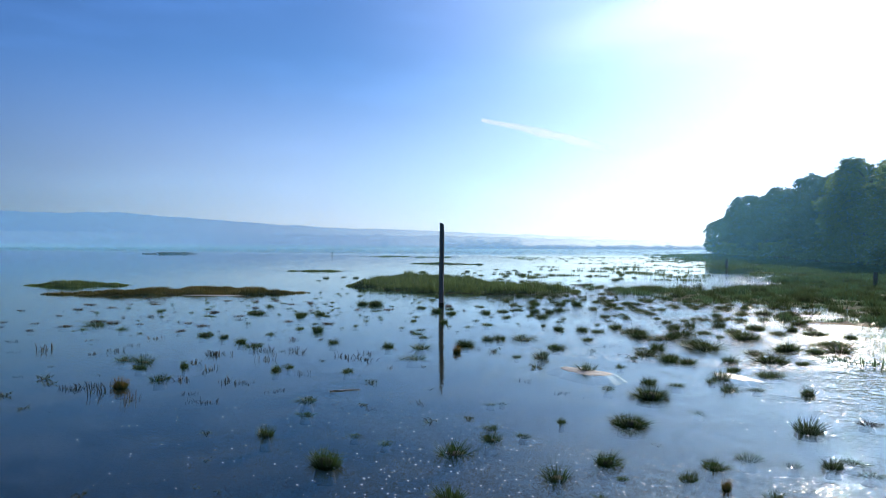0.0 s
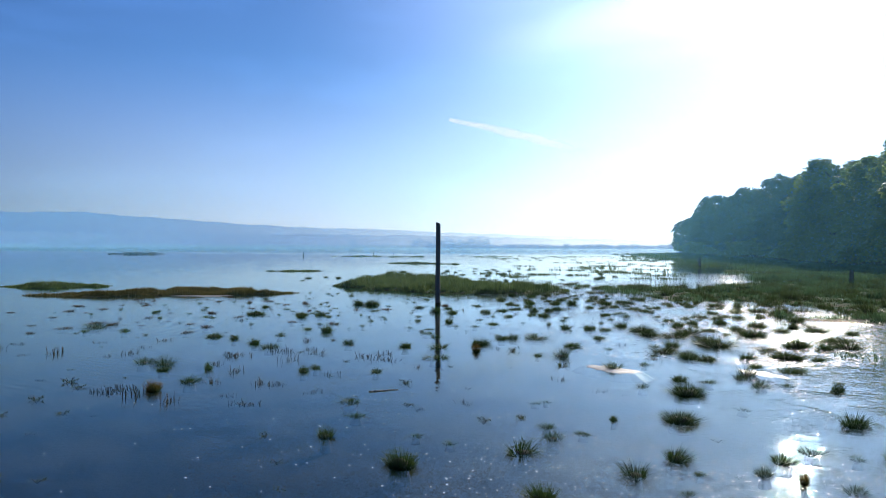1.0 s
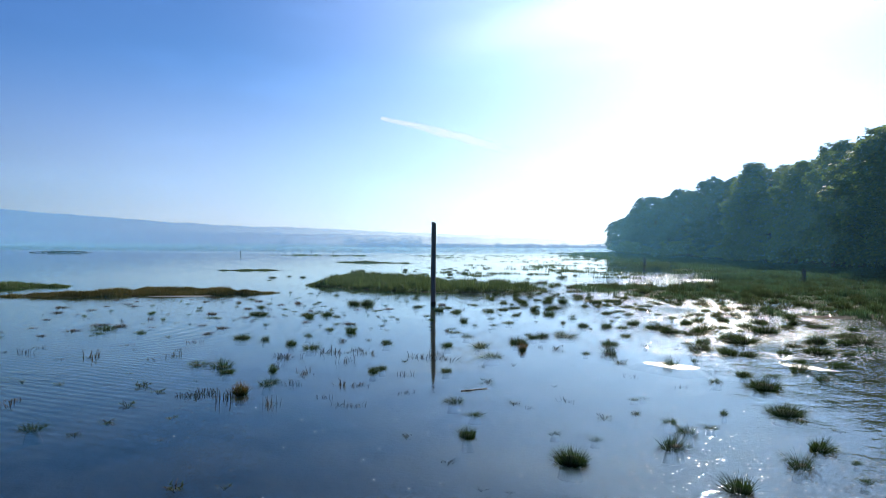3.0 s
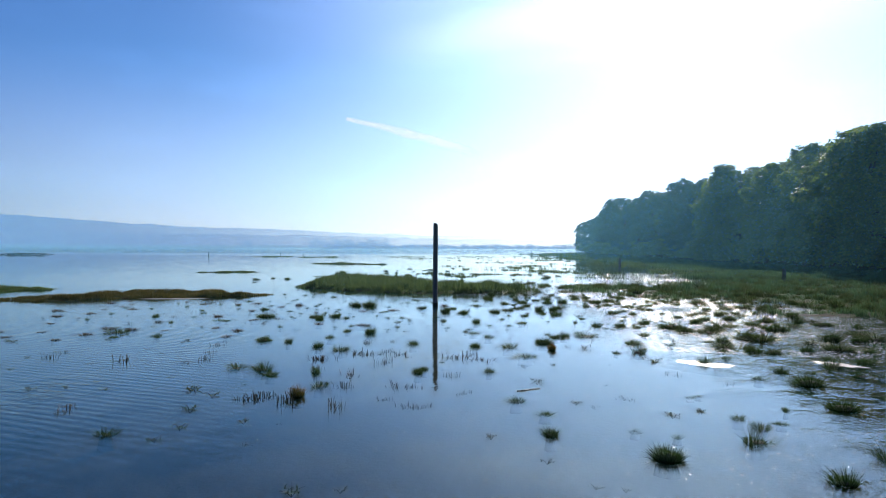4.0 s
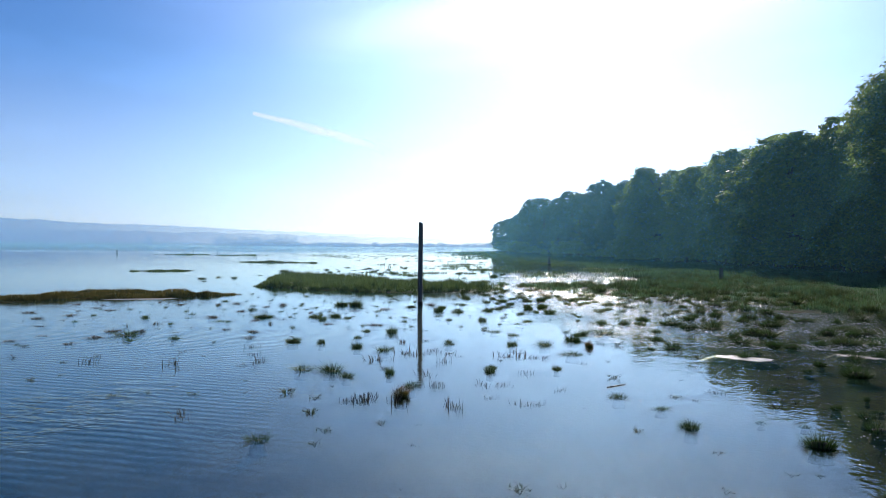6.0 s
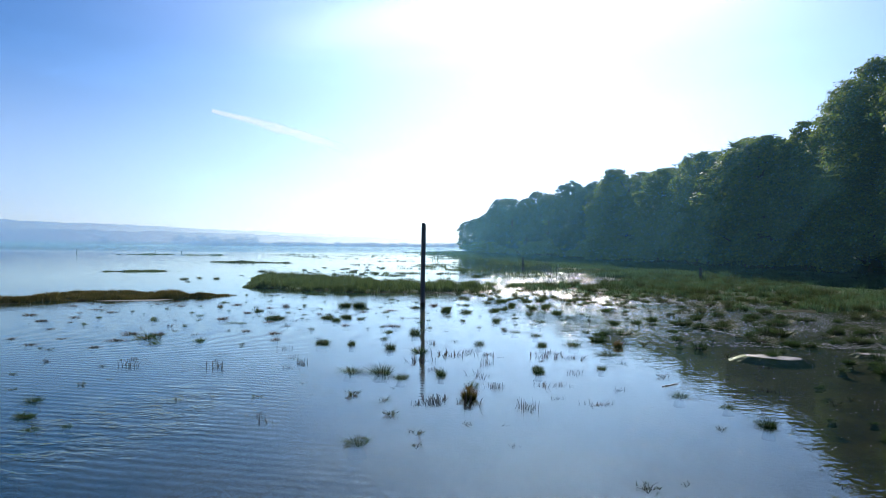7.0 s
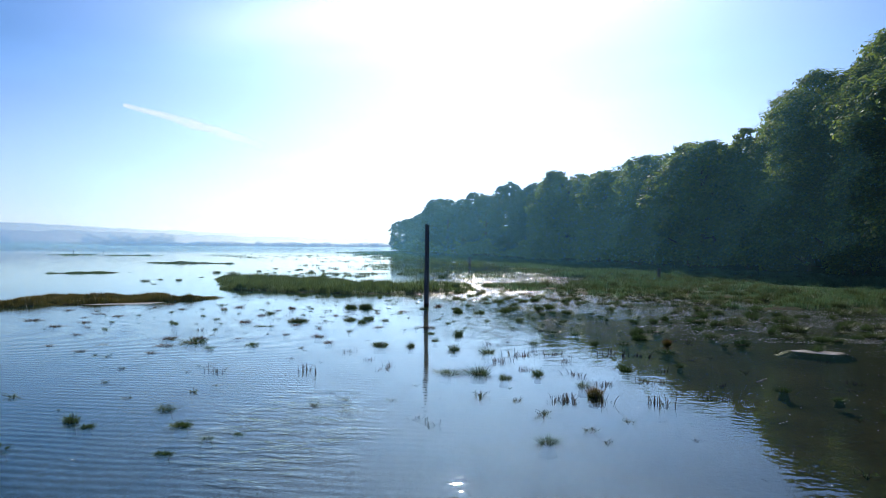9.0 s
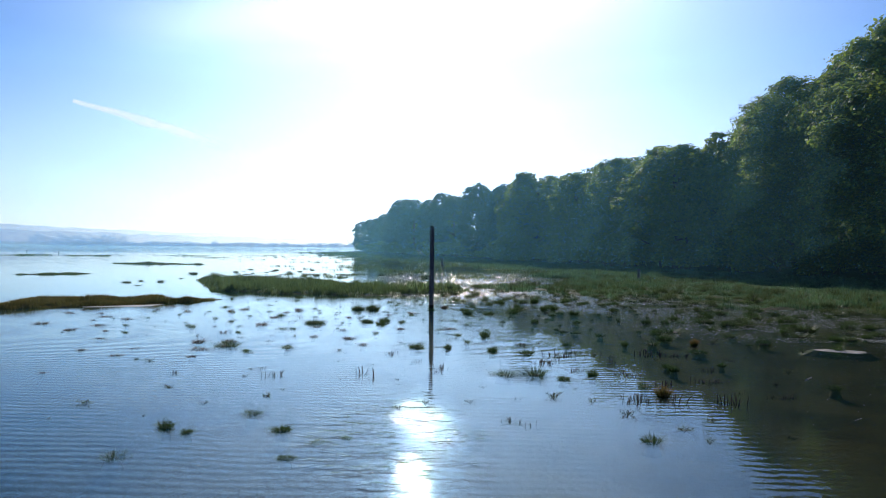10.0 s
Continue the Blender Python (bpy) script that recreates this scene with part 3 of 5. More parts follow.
def clump_mesh(name, spots, seed):
    """Far trees as lumpy crowns of many small facets: spots of x, y, base z, width, height."""
    rng = np.random.default_rng(seed)
    out = []
    for x, y, z, w, h in spots:
        n = 220
        d = rng.normal(size=(n, 3))
        d /= np.linalg.norm(d, axis=1)[:, None]
        c = d * np.array([w / 2, w / 2, h / 2]) * rng.uniform(0.55, 1.0, (n, 1)) + np.array([x, y, z + h / 2])
        u = rng.normal(size=(n, 3))
        u /= np.linalg.norm(u, axis=1)[:, None]
        v = np.cross(u, rng.normal(size=(n, 3)))
        v /= np.linalg.norm(v, axis=1)[:, None]
        s = rng.uniform(0.09, 0.18, (n, 1)) * min(w, h)
        out.append(np.stack([c - u * s, c - v * s, c + u * s, c + v * s], 1))
    return quads_mesh(name, np.concatenate(out))


def around(head, far):
    return far * math.sin(radians(head)), far * math.cos(radians(head))


def build_distance():
    ridge("backdrop_hill", 4250, [-85, -70, -59.6, -56, -52.6, -48.9, -44.8, -40.7, -36.4, -28.4, -18.7, -8.3, 10, 40], [150, 180, 184, 182, 190, 174, 155, 132, 118, 99, 72, 60, 60, 60], HILL_A, "long blue hill with painted morning haze", 7, 11)
    ridge("backdrop_low_hill", 3300, [-85, -60, -50, -42, -33, -25, -15, -8, 10, 40], [62, 64, 58, 62, 60, 52, 40, 34, 30, 30], HILL_B, "low wooded rise with painted haze", 7, 21)
    ridge("backdrop_shore", 1500, [-85, -60, -45, -30, -20, -8, 10, 40], [7, 7, 6, 6, 5, 4, 4, 4], SHORE, "low far shore with painted haze", 1.5, 31)
    rng = np.random.default_rng(5)
    row = []
    for h in np.arange(-27, 2, 0.22):
        far = 1250 + rng.uniform(-60, 60)
        x, y = around(h + rng.uniform(-0.1, 0.1), far)
        w = rng.uniform(9, 17)
        row.append((x, y, -1, w * rng.uniform(1.0, 1.7), rng.uniform(5, 9.5)))
    tagged(part("far_tree_row", clump_mesh("far_tree_row", row, 6), WOOD_FAR), "row of round far trees along the shore with painted haze", "trees", kind="stuff")
    tall = []
    for h in np.arange(-28.0, -22.1, 0.32):
        x, y = around(h, 1500)
        tall.append((x, y, 0, rng.uniform(8, 13), rng.uniform(14, 24)))
    x, y = around(-32.8, 1500)
    tall.append((x, y, 0, 13, 17))
    for h in np.arange(-54.5, -50.8, 0.5):
        x, y = around(h, 1450)
        tall.append((x, y, 0, rng.uniform(14, 20), rng.uniform(12, 24)))
    tagged(part("far_tall_trees", clump_mesh("far_tall_trees", tall, 7), WOOD_FAR), "tall far trees dimmed by painted haze", "trees", kind="stuff")


def build_contrail():
    a, b = Vector((-1703, 3619, 702)), Vector((-960, 3884, 498))
    verts, faces, tip = [], [], []
    n = 60
    d = (b - a).normalized()
    up = Vector((0, 0, 1)) - d * d.z
    up.normalize()
    for i in range(n + 1):
        t = i / n
        sag = 10 * math.sin(t * 3.1)
        wide = (12 + 20 * min(1, t * 2.2)) * (1 + 0.35 * (noise.noise((t * 9, 0, 3))))
        c = a.lerp(b, t) + Vector((0, 0, sag + 5 * noise.noise((t * 6, 2, 0))))
        for k, s in enumerate((-1, -0.35, 0.35, 1)):
            verts.append(c + up * s * wide + Vector((0, -6 * (1 - s * s), 0)))
            tip.append(0.0 if k in (0, 3) else 1.0)
    for i in range(n):
        for k in range(3):
            faces.append((i * 4 + k, i * 4 + k + 1, i * 4 + k + 5, i * 4 + k + 4))
    ob = part("contrail", mesh_of("contrail", verts, faces, tip, True), TRAIL)
    tagged(ob, "thin white aircraft trail high in the sky", "contrail", kind="structure")


def build_haze_sheets():
    """Added sheets, one behind another over marsh and wood edge, that imitate haze."""
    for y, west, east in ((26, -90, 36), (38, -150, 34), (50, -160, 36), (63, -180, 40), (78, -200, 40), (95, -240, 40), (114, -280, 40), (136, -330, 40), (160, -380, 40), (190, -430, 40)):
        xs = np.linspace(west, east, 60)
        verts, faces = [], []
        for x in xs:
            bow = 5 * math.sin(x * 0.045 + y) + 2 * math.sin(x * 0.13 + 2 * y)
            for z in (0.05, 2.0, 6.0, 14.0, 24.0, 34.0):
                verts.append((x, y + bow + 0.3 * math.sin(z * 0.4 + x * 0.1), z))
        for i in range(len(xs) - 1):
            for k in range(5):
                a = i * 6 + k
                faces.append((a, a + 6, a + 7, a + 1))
        ob = part("haze_sheet", mesh_of("haze_sheet", verts, faces, smooth=True), HAZE)
        tagged(ob, "thin bluish sheet added over the marsh to imitate haze and glare", "mist", kind="stuff")


build_ground()
build_distance()
build_contrail()
build_haze_sheets()


# ---- trees of the wood ----
def leaf_cloud(rng, centres, outs, per, spread, size):
    """Leaves in sprays: centres (n,3), outward ways (n,3)."""
    n = len(centres)
    c = np.repeat(centres, per, 0) + np.clip(rng.normal(size=(n * per, 3)), -1.7, 1.7) * spread * np.array([1, 1, 0.6])
    o = np.repeat(outs, per, 0) * 0.9 + rng.normal(size=(n * per, 3)) * 0.42 + np.array([0, 0, 0.35])
    o /= np.linalg.norm(o, axis=1)[:, None]
    u = np.cross(o, rng.normal(size=o.shape))
    u /= np.linalg.norm(u, axis=1)[:, None]
    v = np.cross(o, u)
    s = size * rng.uniform(0.6, 1.35, (n * per, 1))
    q = np.stack([c - u * s * 0.55, c - v * s * 0.32 - o * s * 0.05, c + u * s * 0.6 - o * s * 0.12, c + v * s * 0.32 - o * s * 0.05], 1)
    tip = np.tile(np.array([[0.0, 0.4, 1.0, 0.4]]), (n * per, 1))
    return q, tip


def unit(rng, n):
    d = rng.normal(size=(n, 3))
    return d / np.linalg.norm(d, axis=1)[:, None]


def make_tree(name, kind, seed, lobes, sprays, per, size):
    """A tree 1 unit = 1 m, about 14 m high: an Empty with trunk, limbs and crown."""
    rng = np.random.default_rng(seed)
    root = new(name)
    H = 14.0
    lean = rng.uniform(-0.5, 0.5, 2)
    pts = [(lean[0] * t * t + rng.uniform(-0.1, 0.1), lean[1] * t * t + rng.uniform(-0.1, 0.1), t * H * 0.86 - 0.3) for t in np.linspace(0, 1, 7)]
    v, f = tube(pts, list(np.linspace(0.38, 0.07, 7)), 8, rng, 0.12)
    part("trunk", mesh_of("trunk", v, f, smooth=True), BARK, root)
    cs, rs = [], []
    if kind == "broad":
        for i in range(lobes):
            t = (i + 0.5) / lobes
            z = H * (0.09 + 0.84 * t ** 0.9)
            prof = 4.9 * (1 - ((z / H - 0.36) / 0.68) ** 2) ** 0.6 if abs(z / H - 0.36) < 0.68 else 0.6
            a = i * 2.399 + rng.uniform(-0.4, 0.4)
            r = rng.uniform(1.05, 2.2) * (1.0 if t < 0.8 else 0.8)
            k = max(prof - r * 0.7, 0.1) * rng.uniform(0.68, 1.12)
            cs.append((k * math.cos(a), k * math.sin(a), z))
            rs.append(r)
    else:
        for i in range(lobes):
            t = i / max(lobes - 1, 1)
            z = H * (0.10 + 0.82 * t ** 0.9)
            prof = 4.0 * math.sqrt(max(1 - ((t - 0.42) / 0.62) ** 2, 0.02))
            a = i * 2.399 + rng.uniform(-0.5, 0.5)
            k = max(prof - 0.8, 0.1) * rng.uniform(0.7, 1.08)
            cs.append((k * math.cos(a), k * math.sin(a), z))
            rs.append(rng.uniform(0.95, 1.5))
    cs, rs = np.array(cs), np.array(rs)
    flat = 0.8 if kind == "broad" else 0.75
    quads, tips = [], []
    for c, r in zip(cs, rs):
        d = unit(rng, sprays)
        d[:, 2] = np.where(d[:, 2] < -0.35, -d[:, 2], d[:, 2])
        away = np.array([c[0], c[1], 0.0])
        away = away / (np.linalg.norm(away) + 1e-6)
        d = np.where((d @ away < -0.45)[:, None], -d * np.array([1, 1, -1]), d)
        p = c + d * r * rng.uniform(0.86, 1.06, (sprays, 1)) * np.array([1, 1, flat])
        q, tp = leaf_cloud(rng, p, d, per, 0.24 if kind == "broad" else 0.2, size)
        quads.append(q)
        tips.append(tp)
    part("crown", quads_mesh("crown", np.concatenate(quads), np.concatenate(tips)), LEAF if kind == "broad" else NEEDLE, root)
    for i in range(0, lobes, max(1, lobes // 7)):
        c = cs[i]
        z0 = max(c[2] - 1.8, 1.2)
        t = min(z0 / (H * 0.86), 0.95)
        s = np.array([lean[0] * t * t, lean[1] * t * t, z0])
        m = (s + c) / 2 + np.array([0, 0, -0.25])
        v, f = tube([s, m, c], [0.12, 0.08, 0.03], 5)
        part("limb", mesh_of("limb", v, f, smooth=True), BARK, root)
    return root


def make_bush(name, seed, per, size):
    rng = np.random.default_rng(seed)
    root = new(name)
    quads, tips = [], []
    for i in range(9):
        a, k = i * 2.399, rng.uniform(0.2, 1.3)
        c = np.array([k * math.cos(a), k * math.sin(a), rng.uniform(0.35, 1.7)])
        d = unit(rng, 34)
        d[:, 2] = np.abs(d[:, 2]) * 0.9 - 0.1
        p = c + d * rng.uniform(0.55, 0.95) * rng.uniform(0.7, 1.1, (34, 1))
        q, tp = leaf_cloud(rng, p, d, per, 0.22, size)
        quads.append(q)
        tips.append(tp)
        if i < 3:
            v, f = tube([(0.1 * i - 0.1, 0, -0.2), tuple(c * 0.5), tuple(c)], [0.06, 0.045, 0.02], 5)
            part("limb", mesh_of("limb", v, f), BARK, root)
    part("crown", quads_mesh("crown", np.concatenate(quads), np.concatenate(tips)), LEAF, root)
    return root


placed = {}


def put(ob, x, y, z, turn, sx, sz, oval=1.0):
    """Stand a thing, or a copy of it if it already stands somewhere."""
    m = pose(x, y, z, 0, 0, turn)
    if ob.name not in placed:
        placed[ob.name] = 1
        base = ob
    else:
        base = copy_thing(ob, m)
    base.matrix_basis = m @ Matrix.Diagonal((sx, sx * oval, sz, 1))
    return base


def edge_of_wood(y):
    return float(np.interp(y, WOOD_Y, WOOD_X))


NEAR_BROAD = [make_tree("broadleaf_tree", "broad", 100 + i, 66, 36, 26, 0.20) for i in range(3)]
FAR_BROAD = [make_tree("broadleaf_tree", "broad", 120 + i, 52, 22, 18, 0.34) for i in range(3)]
PINES = [make_tree("pine_tree", "pine", 140 + i, 58, 22, 15, 0.30) for i in range(3)]
BUSHES = [make_bush("bush", 160 + i, 9, 0.32) for i in range(3)]
for ob in NEAR_BROAD:
    tagged(ob, "tall broadleaf tree with dense dark green foliage to the ground", "tree", "trees of the wood")
for ob in FAR_BROAD:
    tagged(ob, "rounded broadleaf tree, dark green against the light", "tree", "trees of the wood")
for ob in PINES:
    tagged(ob, "pine with flat-topped dark clumps at the wood's tip", "tree", "pines at the point")
for ob in BUSHES:
    tagged(ob, "dense green bush at the foot of the wood", "bush", "bushes along the wood")

# front row along the edge of the wood: y, metres behind the edge, height, crown width as a share
FRONT = [(20, 5, 18, 1.2), (29, 4, 19, 1.2), (37.5, 5.5, 20, 1.1), (45, 3.6, 18.9, 1.15), (52, 5.5, 18.6, 1.1), (57.5, 3.4, 17.2, 1.1), (63.5, 6.2, 16.0, 1.0), (67, 4.8, 13.5, 0.85),
         (73, 3.0, 13.4, 1.15), (80.5, 7.0, 14.0, 1.0), (86, 4.0, 13.5, 0.9), (92, 6.0, 13.8, 1.05), (99, 3.4, 13.0, 1.0), (107, 6.5, 13.9, 1.1), (115, 4.0, 14.4, 1.1), (121, 6, 14.2, 1.0)]
for i, (y, back, h, wide) in enumerate(FRONT):
    ob = (NEAR_BROAD if y < 66 else FAR_BROAD)[i % 3]
    x = edge_of_wood(y) + back
    put(ob, x, y, float(ground_height(x, y)) - 0.1, 77 * i, h / 14 * wide * 1.1, h / 14)
# pines out to the point
TIP = [(125, 4, 13.4, 1.0), (131, 4.5, 13.0, 1.0), (139, 4.5, 14.8, 1.05), (151, 4.0, 13.2, 1.0), (159, 4.5, 14.4, 1.0), (167, 4, 13.4, 0.95), (178, 3.5, 14.0, 1.0), (190, 3.5, 15.0, 1.15), (203, 4, 13.6, 0.9), (218, 4, 12.2, 1.0), (232, 4, 11.4, 1.0), (246, 4, 11.6, 1.1), (257, 3, 11.2, 1.2)]
for i, (y, back, h, wide) in enumerate(TIP):
    x = edge_of_wood(y) + back
    put(PINES[i % 3], x, y, float(ground_height(x, y)) - 0.1, 61 * i, h / 14 * wide, h / 14)
# second row, lower, that closes the gaps
rng = np.random.default_rng(9)
for i, y in enumerate(list(range(18, 120, 8)) + list(range(128, 262, 14))):
    x = edge_of_wood(y) + 9.5 + rng.uniform(-1, 2)
    h = float(np.interp(y, [18, 55, 66, 70, 120, 262], [18.4, 17.2, 15, 13, 13.4, 11.5])) * rng.uniform(0.95, 1.03)
    put(FAR_BROAD[i % 3], x, y, float(ground_height(x, y)) - 0.2, 40 * i, h / 14 * 1.1, h / 14)
# young trees in front, that join the crowns
for i, y in enumerate([25, 33, 41.5, 48.5, 55, 60.5, 70, 76.5, 83.5, 89, 95.5, 103, 111, 118]):
    x = edge_of_wood(y) + rng.uniform(2.2, 3.6)
    h = float(np.interp(y, [25, 60, 120], [11.5, 9.6, 9.0])) * rng.uniform(0.8, 1.15)
    ob = put(FAR_BROAD[(i + 1) % 3], x, y, float(ground_height(x, y)) - 0.2, 63 * i, h / 14 * 1.05, h / 14)
# bushes along the foot
for i, y in enumerate(np.concatenate([np.arange(20, 126, 2.9), np.arange(128, 262, 6)])):
    x = edge_of_wood(y) + rng.uniform(0.6, 5.0)
    s = rng.uniform(0.6, 1.7)
    put(BUSHES[i % 3], x, float(y), float(ground_height(x, y)) - 0.1, 50 * i, s * 1.15, s)


# ---- posts and stakes ----
def build_post(name, x, y, height, width, lean, seed, label, group=""):
    rng = np.random.default_rng(seed)
    root = new(name)
    root.matrix_basis = pose(x, y, -0.6)
    verts, faces = [], []
    n, sides = 22, 14
    tw = rng.uniform(0.9, 1.1, sides)
    for i in range(n + 1):
        t = i / n
        z = t * (height + 0.6)
        for k in range(sides):
            a = 2 * math.pi * k / sides
            crack = 0.86 if k in (3, 9) else 1.0
            r = width / 2 * tw[k] * crack * (1.05 - 0.12 * t) * (1 + 0.05 * noise.noise((k * 0.7, z * 2.1, seed))) * (1.06 if 0.30 < t < 0.46 and k in (6, 7, 8) else 1)
            zz = z - (0.05 * (1 + math.sin(a + 0.6)) if i == n else 0)
            verts.append((r * math.cos(a) + lean * z, r * math.sin(a), zz))
    for i in range(n):
        for k in range(sides):
            a, b = i * sides + k, i * sides + (k + 1) % sides
            faces.append((a, b, b + sides, a + sides))
    faces.append(tuple(range(n * sides, (n + 1) * sides)))
    part("shaft", mesh_of("shaft", verts, faces), TIMBER, root)
    v, f = tube([(lean * 0.6, 0, 0.42), (lean * 0.6, 0, 0.62), (lean * 0.6, 0, 0.70)], [width * 0.56, width * 0.575, width * 0.53], 14, rng, 0.05)
    part("weed_collar", mesh_of("weed_collar", v, f), MOUND, root, "dark weed where the water laps the wood")
    return tagged(root, label, "post", group)


build_post("timber_post", -14.57, 27.34, 3.5, 0.205, 0.006, 3, "tall weathered dark timber post standing in shallow water")
for i, (x, y, h, w) in enumerate([(2.4, 53.0, 1.0, 0.26), (-11.6, 97.0, 1.1, 0.32), (-124.8, 166.4, 1.0, 0.28), (-124, 203, 0.6, 0.24), (-109, 190, 0.6, 0.24)]):
    build_post("stake", x, y, h, w, 0.02 * (-1) ** i, 20 + i, "short dark wooden stake standing in the marsh" if i < 2 else "far dark stake rising from the open water", "old stakes")


def build_branch(name, x, y, z, reach, high, limbs, r, seed, label, material=TIMBER):
    """Driftwood: arching bare limbs."""
    rng = np.random.default_rng(seed)
    root = new(name)
    root.matrix_basis = pose(x, y, z)
    for i in range(limbs):
        a = rng.uniform(-0.25, 0.25) + 0.65
        s = rng.uniform(-0.5, 0.2) * reach
        ln = reach * rng.uniform(0.35, 0.6) if limbs > 1 else reach
        hh = high * rng.uniform(0.4, 1.0)
        if limbs == 1:
            s = -reach / 2
        pts = [(math.cos(a) * (s + ln * t), math.sin(a) * (s + ln * t) + rng.uniform(-0.03, 0.03) * reach, hh * math.sin(math.pi * min(t * 1.1, 1)) + rng.uniform(-0.05, 0.15) * high) for t in np.linspace(0, 1, 6)]
        v, f = tube(pts, list(np.linspace(r, r * 0.35, 6)), 6, rng, 0.15)
        part("limb", mesh_of("limb", v, f, smooth=True), material, root)
    return tagged(root, label, "driftwood")


build_branch("driftwood_tangle", -189, 165, 0.0, 16, 0.5, 9, 0.14, 4, "bare dark branches stranded far out in the shallows")
build_branch("driftwood_stick", -7.3, 10.4, 0.008, 0.5, 0.0, 1, 0.014, 5, "thin bleached stick floating on the water", BLEACHED)


# ---- pale silt lips ----
def build_silt(x, y, rx, ry, turn, seed, label):
    rng = np.random.default_rng(seed)
    n = 60
    verts = [(0, 0, 0.008)]
    for ring, zz in ((0.6, 0.007), (0.93, 0.004), (1.06, -0.006), (1.7, -0.2)):
        for k in range(n):
            a = 2 * math.pi * k / n
            r = ring * (1 + 0.55 * noise.noise((math.cos(a) * 1.6, math.sin(a) * 1.6, seed)) + 0.16 * noise.noise((math.cos(a) * 5, math.sin(a) * 5, seed)))
            verts.append((rx * r * math.cos(a), ry * r * math.sin(a), zz))
    faces = [(0, 1 + k, 1 + (k + 1) % n) for k in range(n)]
    faces += [(1 + o + k, 1 + o + n + k, 1 + o + n + (k + 1) % n, 1 + o + (k + 1) % n) for o in (0, n, 2 * n) for k in range(n)]
    ob = part("silt_bank", mesh_of("silt_bank", verts, faces, smooth=True), SCUM)
    ob.matrix_basis = pose(x, y, 0.0, 0, 0, turn)
    return tagged(ob, label, "silt bank", "pale silt banks")


build_silt(-4.26, 14.3, 0.62, 0.30, -30, 1, "small pale silt bank just above the water with grass on it")
build_silt(-1.6, 15.1, 0.50, 0.20, -38, 2, "small pale silt bank among tussocks")
build_silt(-27.6, 27.0, 1.7, 0.45, 22, 3, "pale silt lip along the edge of the low marsh bar")


# ---- grasses ----
def make_tussock(name, material, seed, blades, label, category, group, high=0.62, flare=0.75, width=0.024, mound=0.24, core=0.09, droop=0.2):
    """A tuft 1 m wide: a root mound that carries its blades."""
    rng = np.random.default_rng(seed)
    verts, faces = [(0, 0, core)], []
    n = 10
    for ring, zz in ((0.55, core * 0.7), (1.0, -0.65)):
        for k in range(n):
            a = 2 * math.pi * k / n
            r = mound * ring * rng.uniform(0.85, 1.15)
            verts.append((r * math.cos(a), r * math.sin(a), zz))
    faces = [(0, 1 + k, 1 + (k + 1) % n) for k in range(n)] + [(1 + k, 1 + n + k, 1 + n + (k + 1) % n, 1 + (k + 1) % n) for k in range(n)]
    root = part(name, mesh_of(name, verts, faces, smooth=True), MOUND)
    a, k = rng.uniform(0, 2 * np.pi, blades), np.sqrt(rng.uniform(0, 1, blades))
    out = np.stack([np.cos(a), np.sin(a)], 1)
    base = np.concatenate([out * (k * mound * 0.85)[:, None], np.full((blades, 1), -0.04)], 1)
    lean = out * (k * flare)[:, None] + rng.normal(size=(blades, 2)) * 0.14 + rng.normal(size=2) * 0.13
    lean = np.clip(lean, -0.92, 0.92)
    length = high * (1.05 - droop * k) * rng.uniform(0.45, 1.25, blades)
    tagged(part("foliage", blades_mesh("foliage", rng, base, length, lean, width * rng.uniform(0.7, 1.4, blades), 0.25), material, root), kind="stuff")
    return tagged(root, label, category, group)


def make_stems(name, seed, stems, label, group):
    """Upright dead stems, a clump 1 m wide and about as high."""
    rng = np.random.default_rng(seed)
    root = new(name)
    for i in range(stems):
        x, y = rng.normal(size=2) * 0.26
        h = rng.uniform(0.35, 1.0)
        dx, dy = rng.normal(size=2) * 0.10
        r = rng.uniform(0.010, 0.021)
        v, f = tube([(x, y, -0.2), (x + dx * 0.4, y + dy * 0.4, h * 0.5), (x + dx, y + dy, h)], [r, r, r * 0.6], 4)
        part("stem", mesh_of("stem", v, f, [0.0] * 4 + [0.5] * 4 + [1.0] * 4), STEM, root)
    k = 14
    b = np.concatenate([rng.normal(size=(k, 2)) * 0.24, np.full((k, 1), -0.05)], 1)
    tagged(part("foliage", blades_mesh("foliage", rng, b, rng.uniform(0.15, 0.4, k), rng.normal(size=(k, 2)) * 0.3, np.full(k, 0.022)), HERB, root), kind="stuff")
    return tagged(root, label, "reeds", group)


def make_herb(name, seed, label, group):
    """A leafy sprig 1 m wide: splayed stalks with narrow leaves."""
    rng = np.random.default_rng(seed)
    root = new(name)
    for i in range(5):
        a = i * 2.399 + rng.uniform(-0.5, 0.5)
        tip_at = np.array([0.42 * math.cos(a), 0.42 * math.sin(a), rng.uniform(0.18, 0.5)])
        v, f = tube([(0, 0, -0.15), tuple(tip_at * np.array([0.45, 0.45, 0.7])), tuple(tip_at)], [0.02, 0.016, 0.008], 4)
        part("stalk", mesh_of("stalk", v, f, [0.0] * 4 + [0.5] * 4 + [1.0] * 4), STEM, root)
    n = 26
    a, k = rng.uniform(0, 2 * np.pi, n), rng.uniform(0.05, 0.42, n)
    base = np.stack([k * np.cos(a), k * np.sin(a), 0.04 + k * 0.5 * rng.uniform(0.3, 1, n)], 1)
    tagged(part("foliage", blades_mesh("foliage", rng, base, rng.uniform(0.12, 0.3, n), np.clip(rng.normal(size=(n, 2)) * 0.6, -0.9, 0.9), np.full(n, 0.05)), HERB, root), kind="stuff")
    return tagged(root, label, "plant", group)


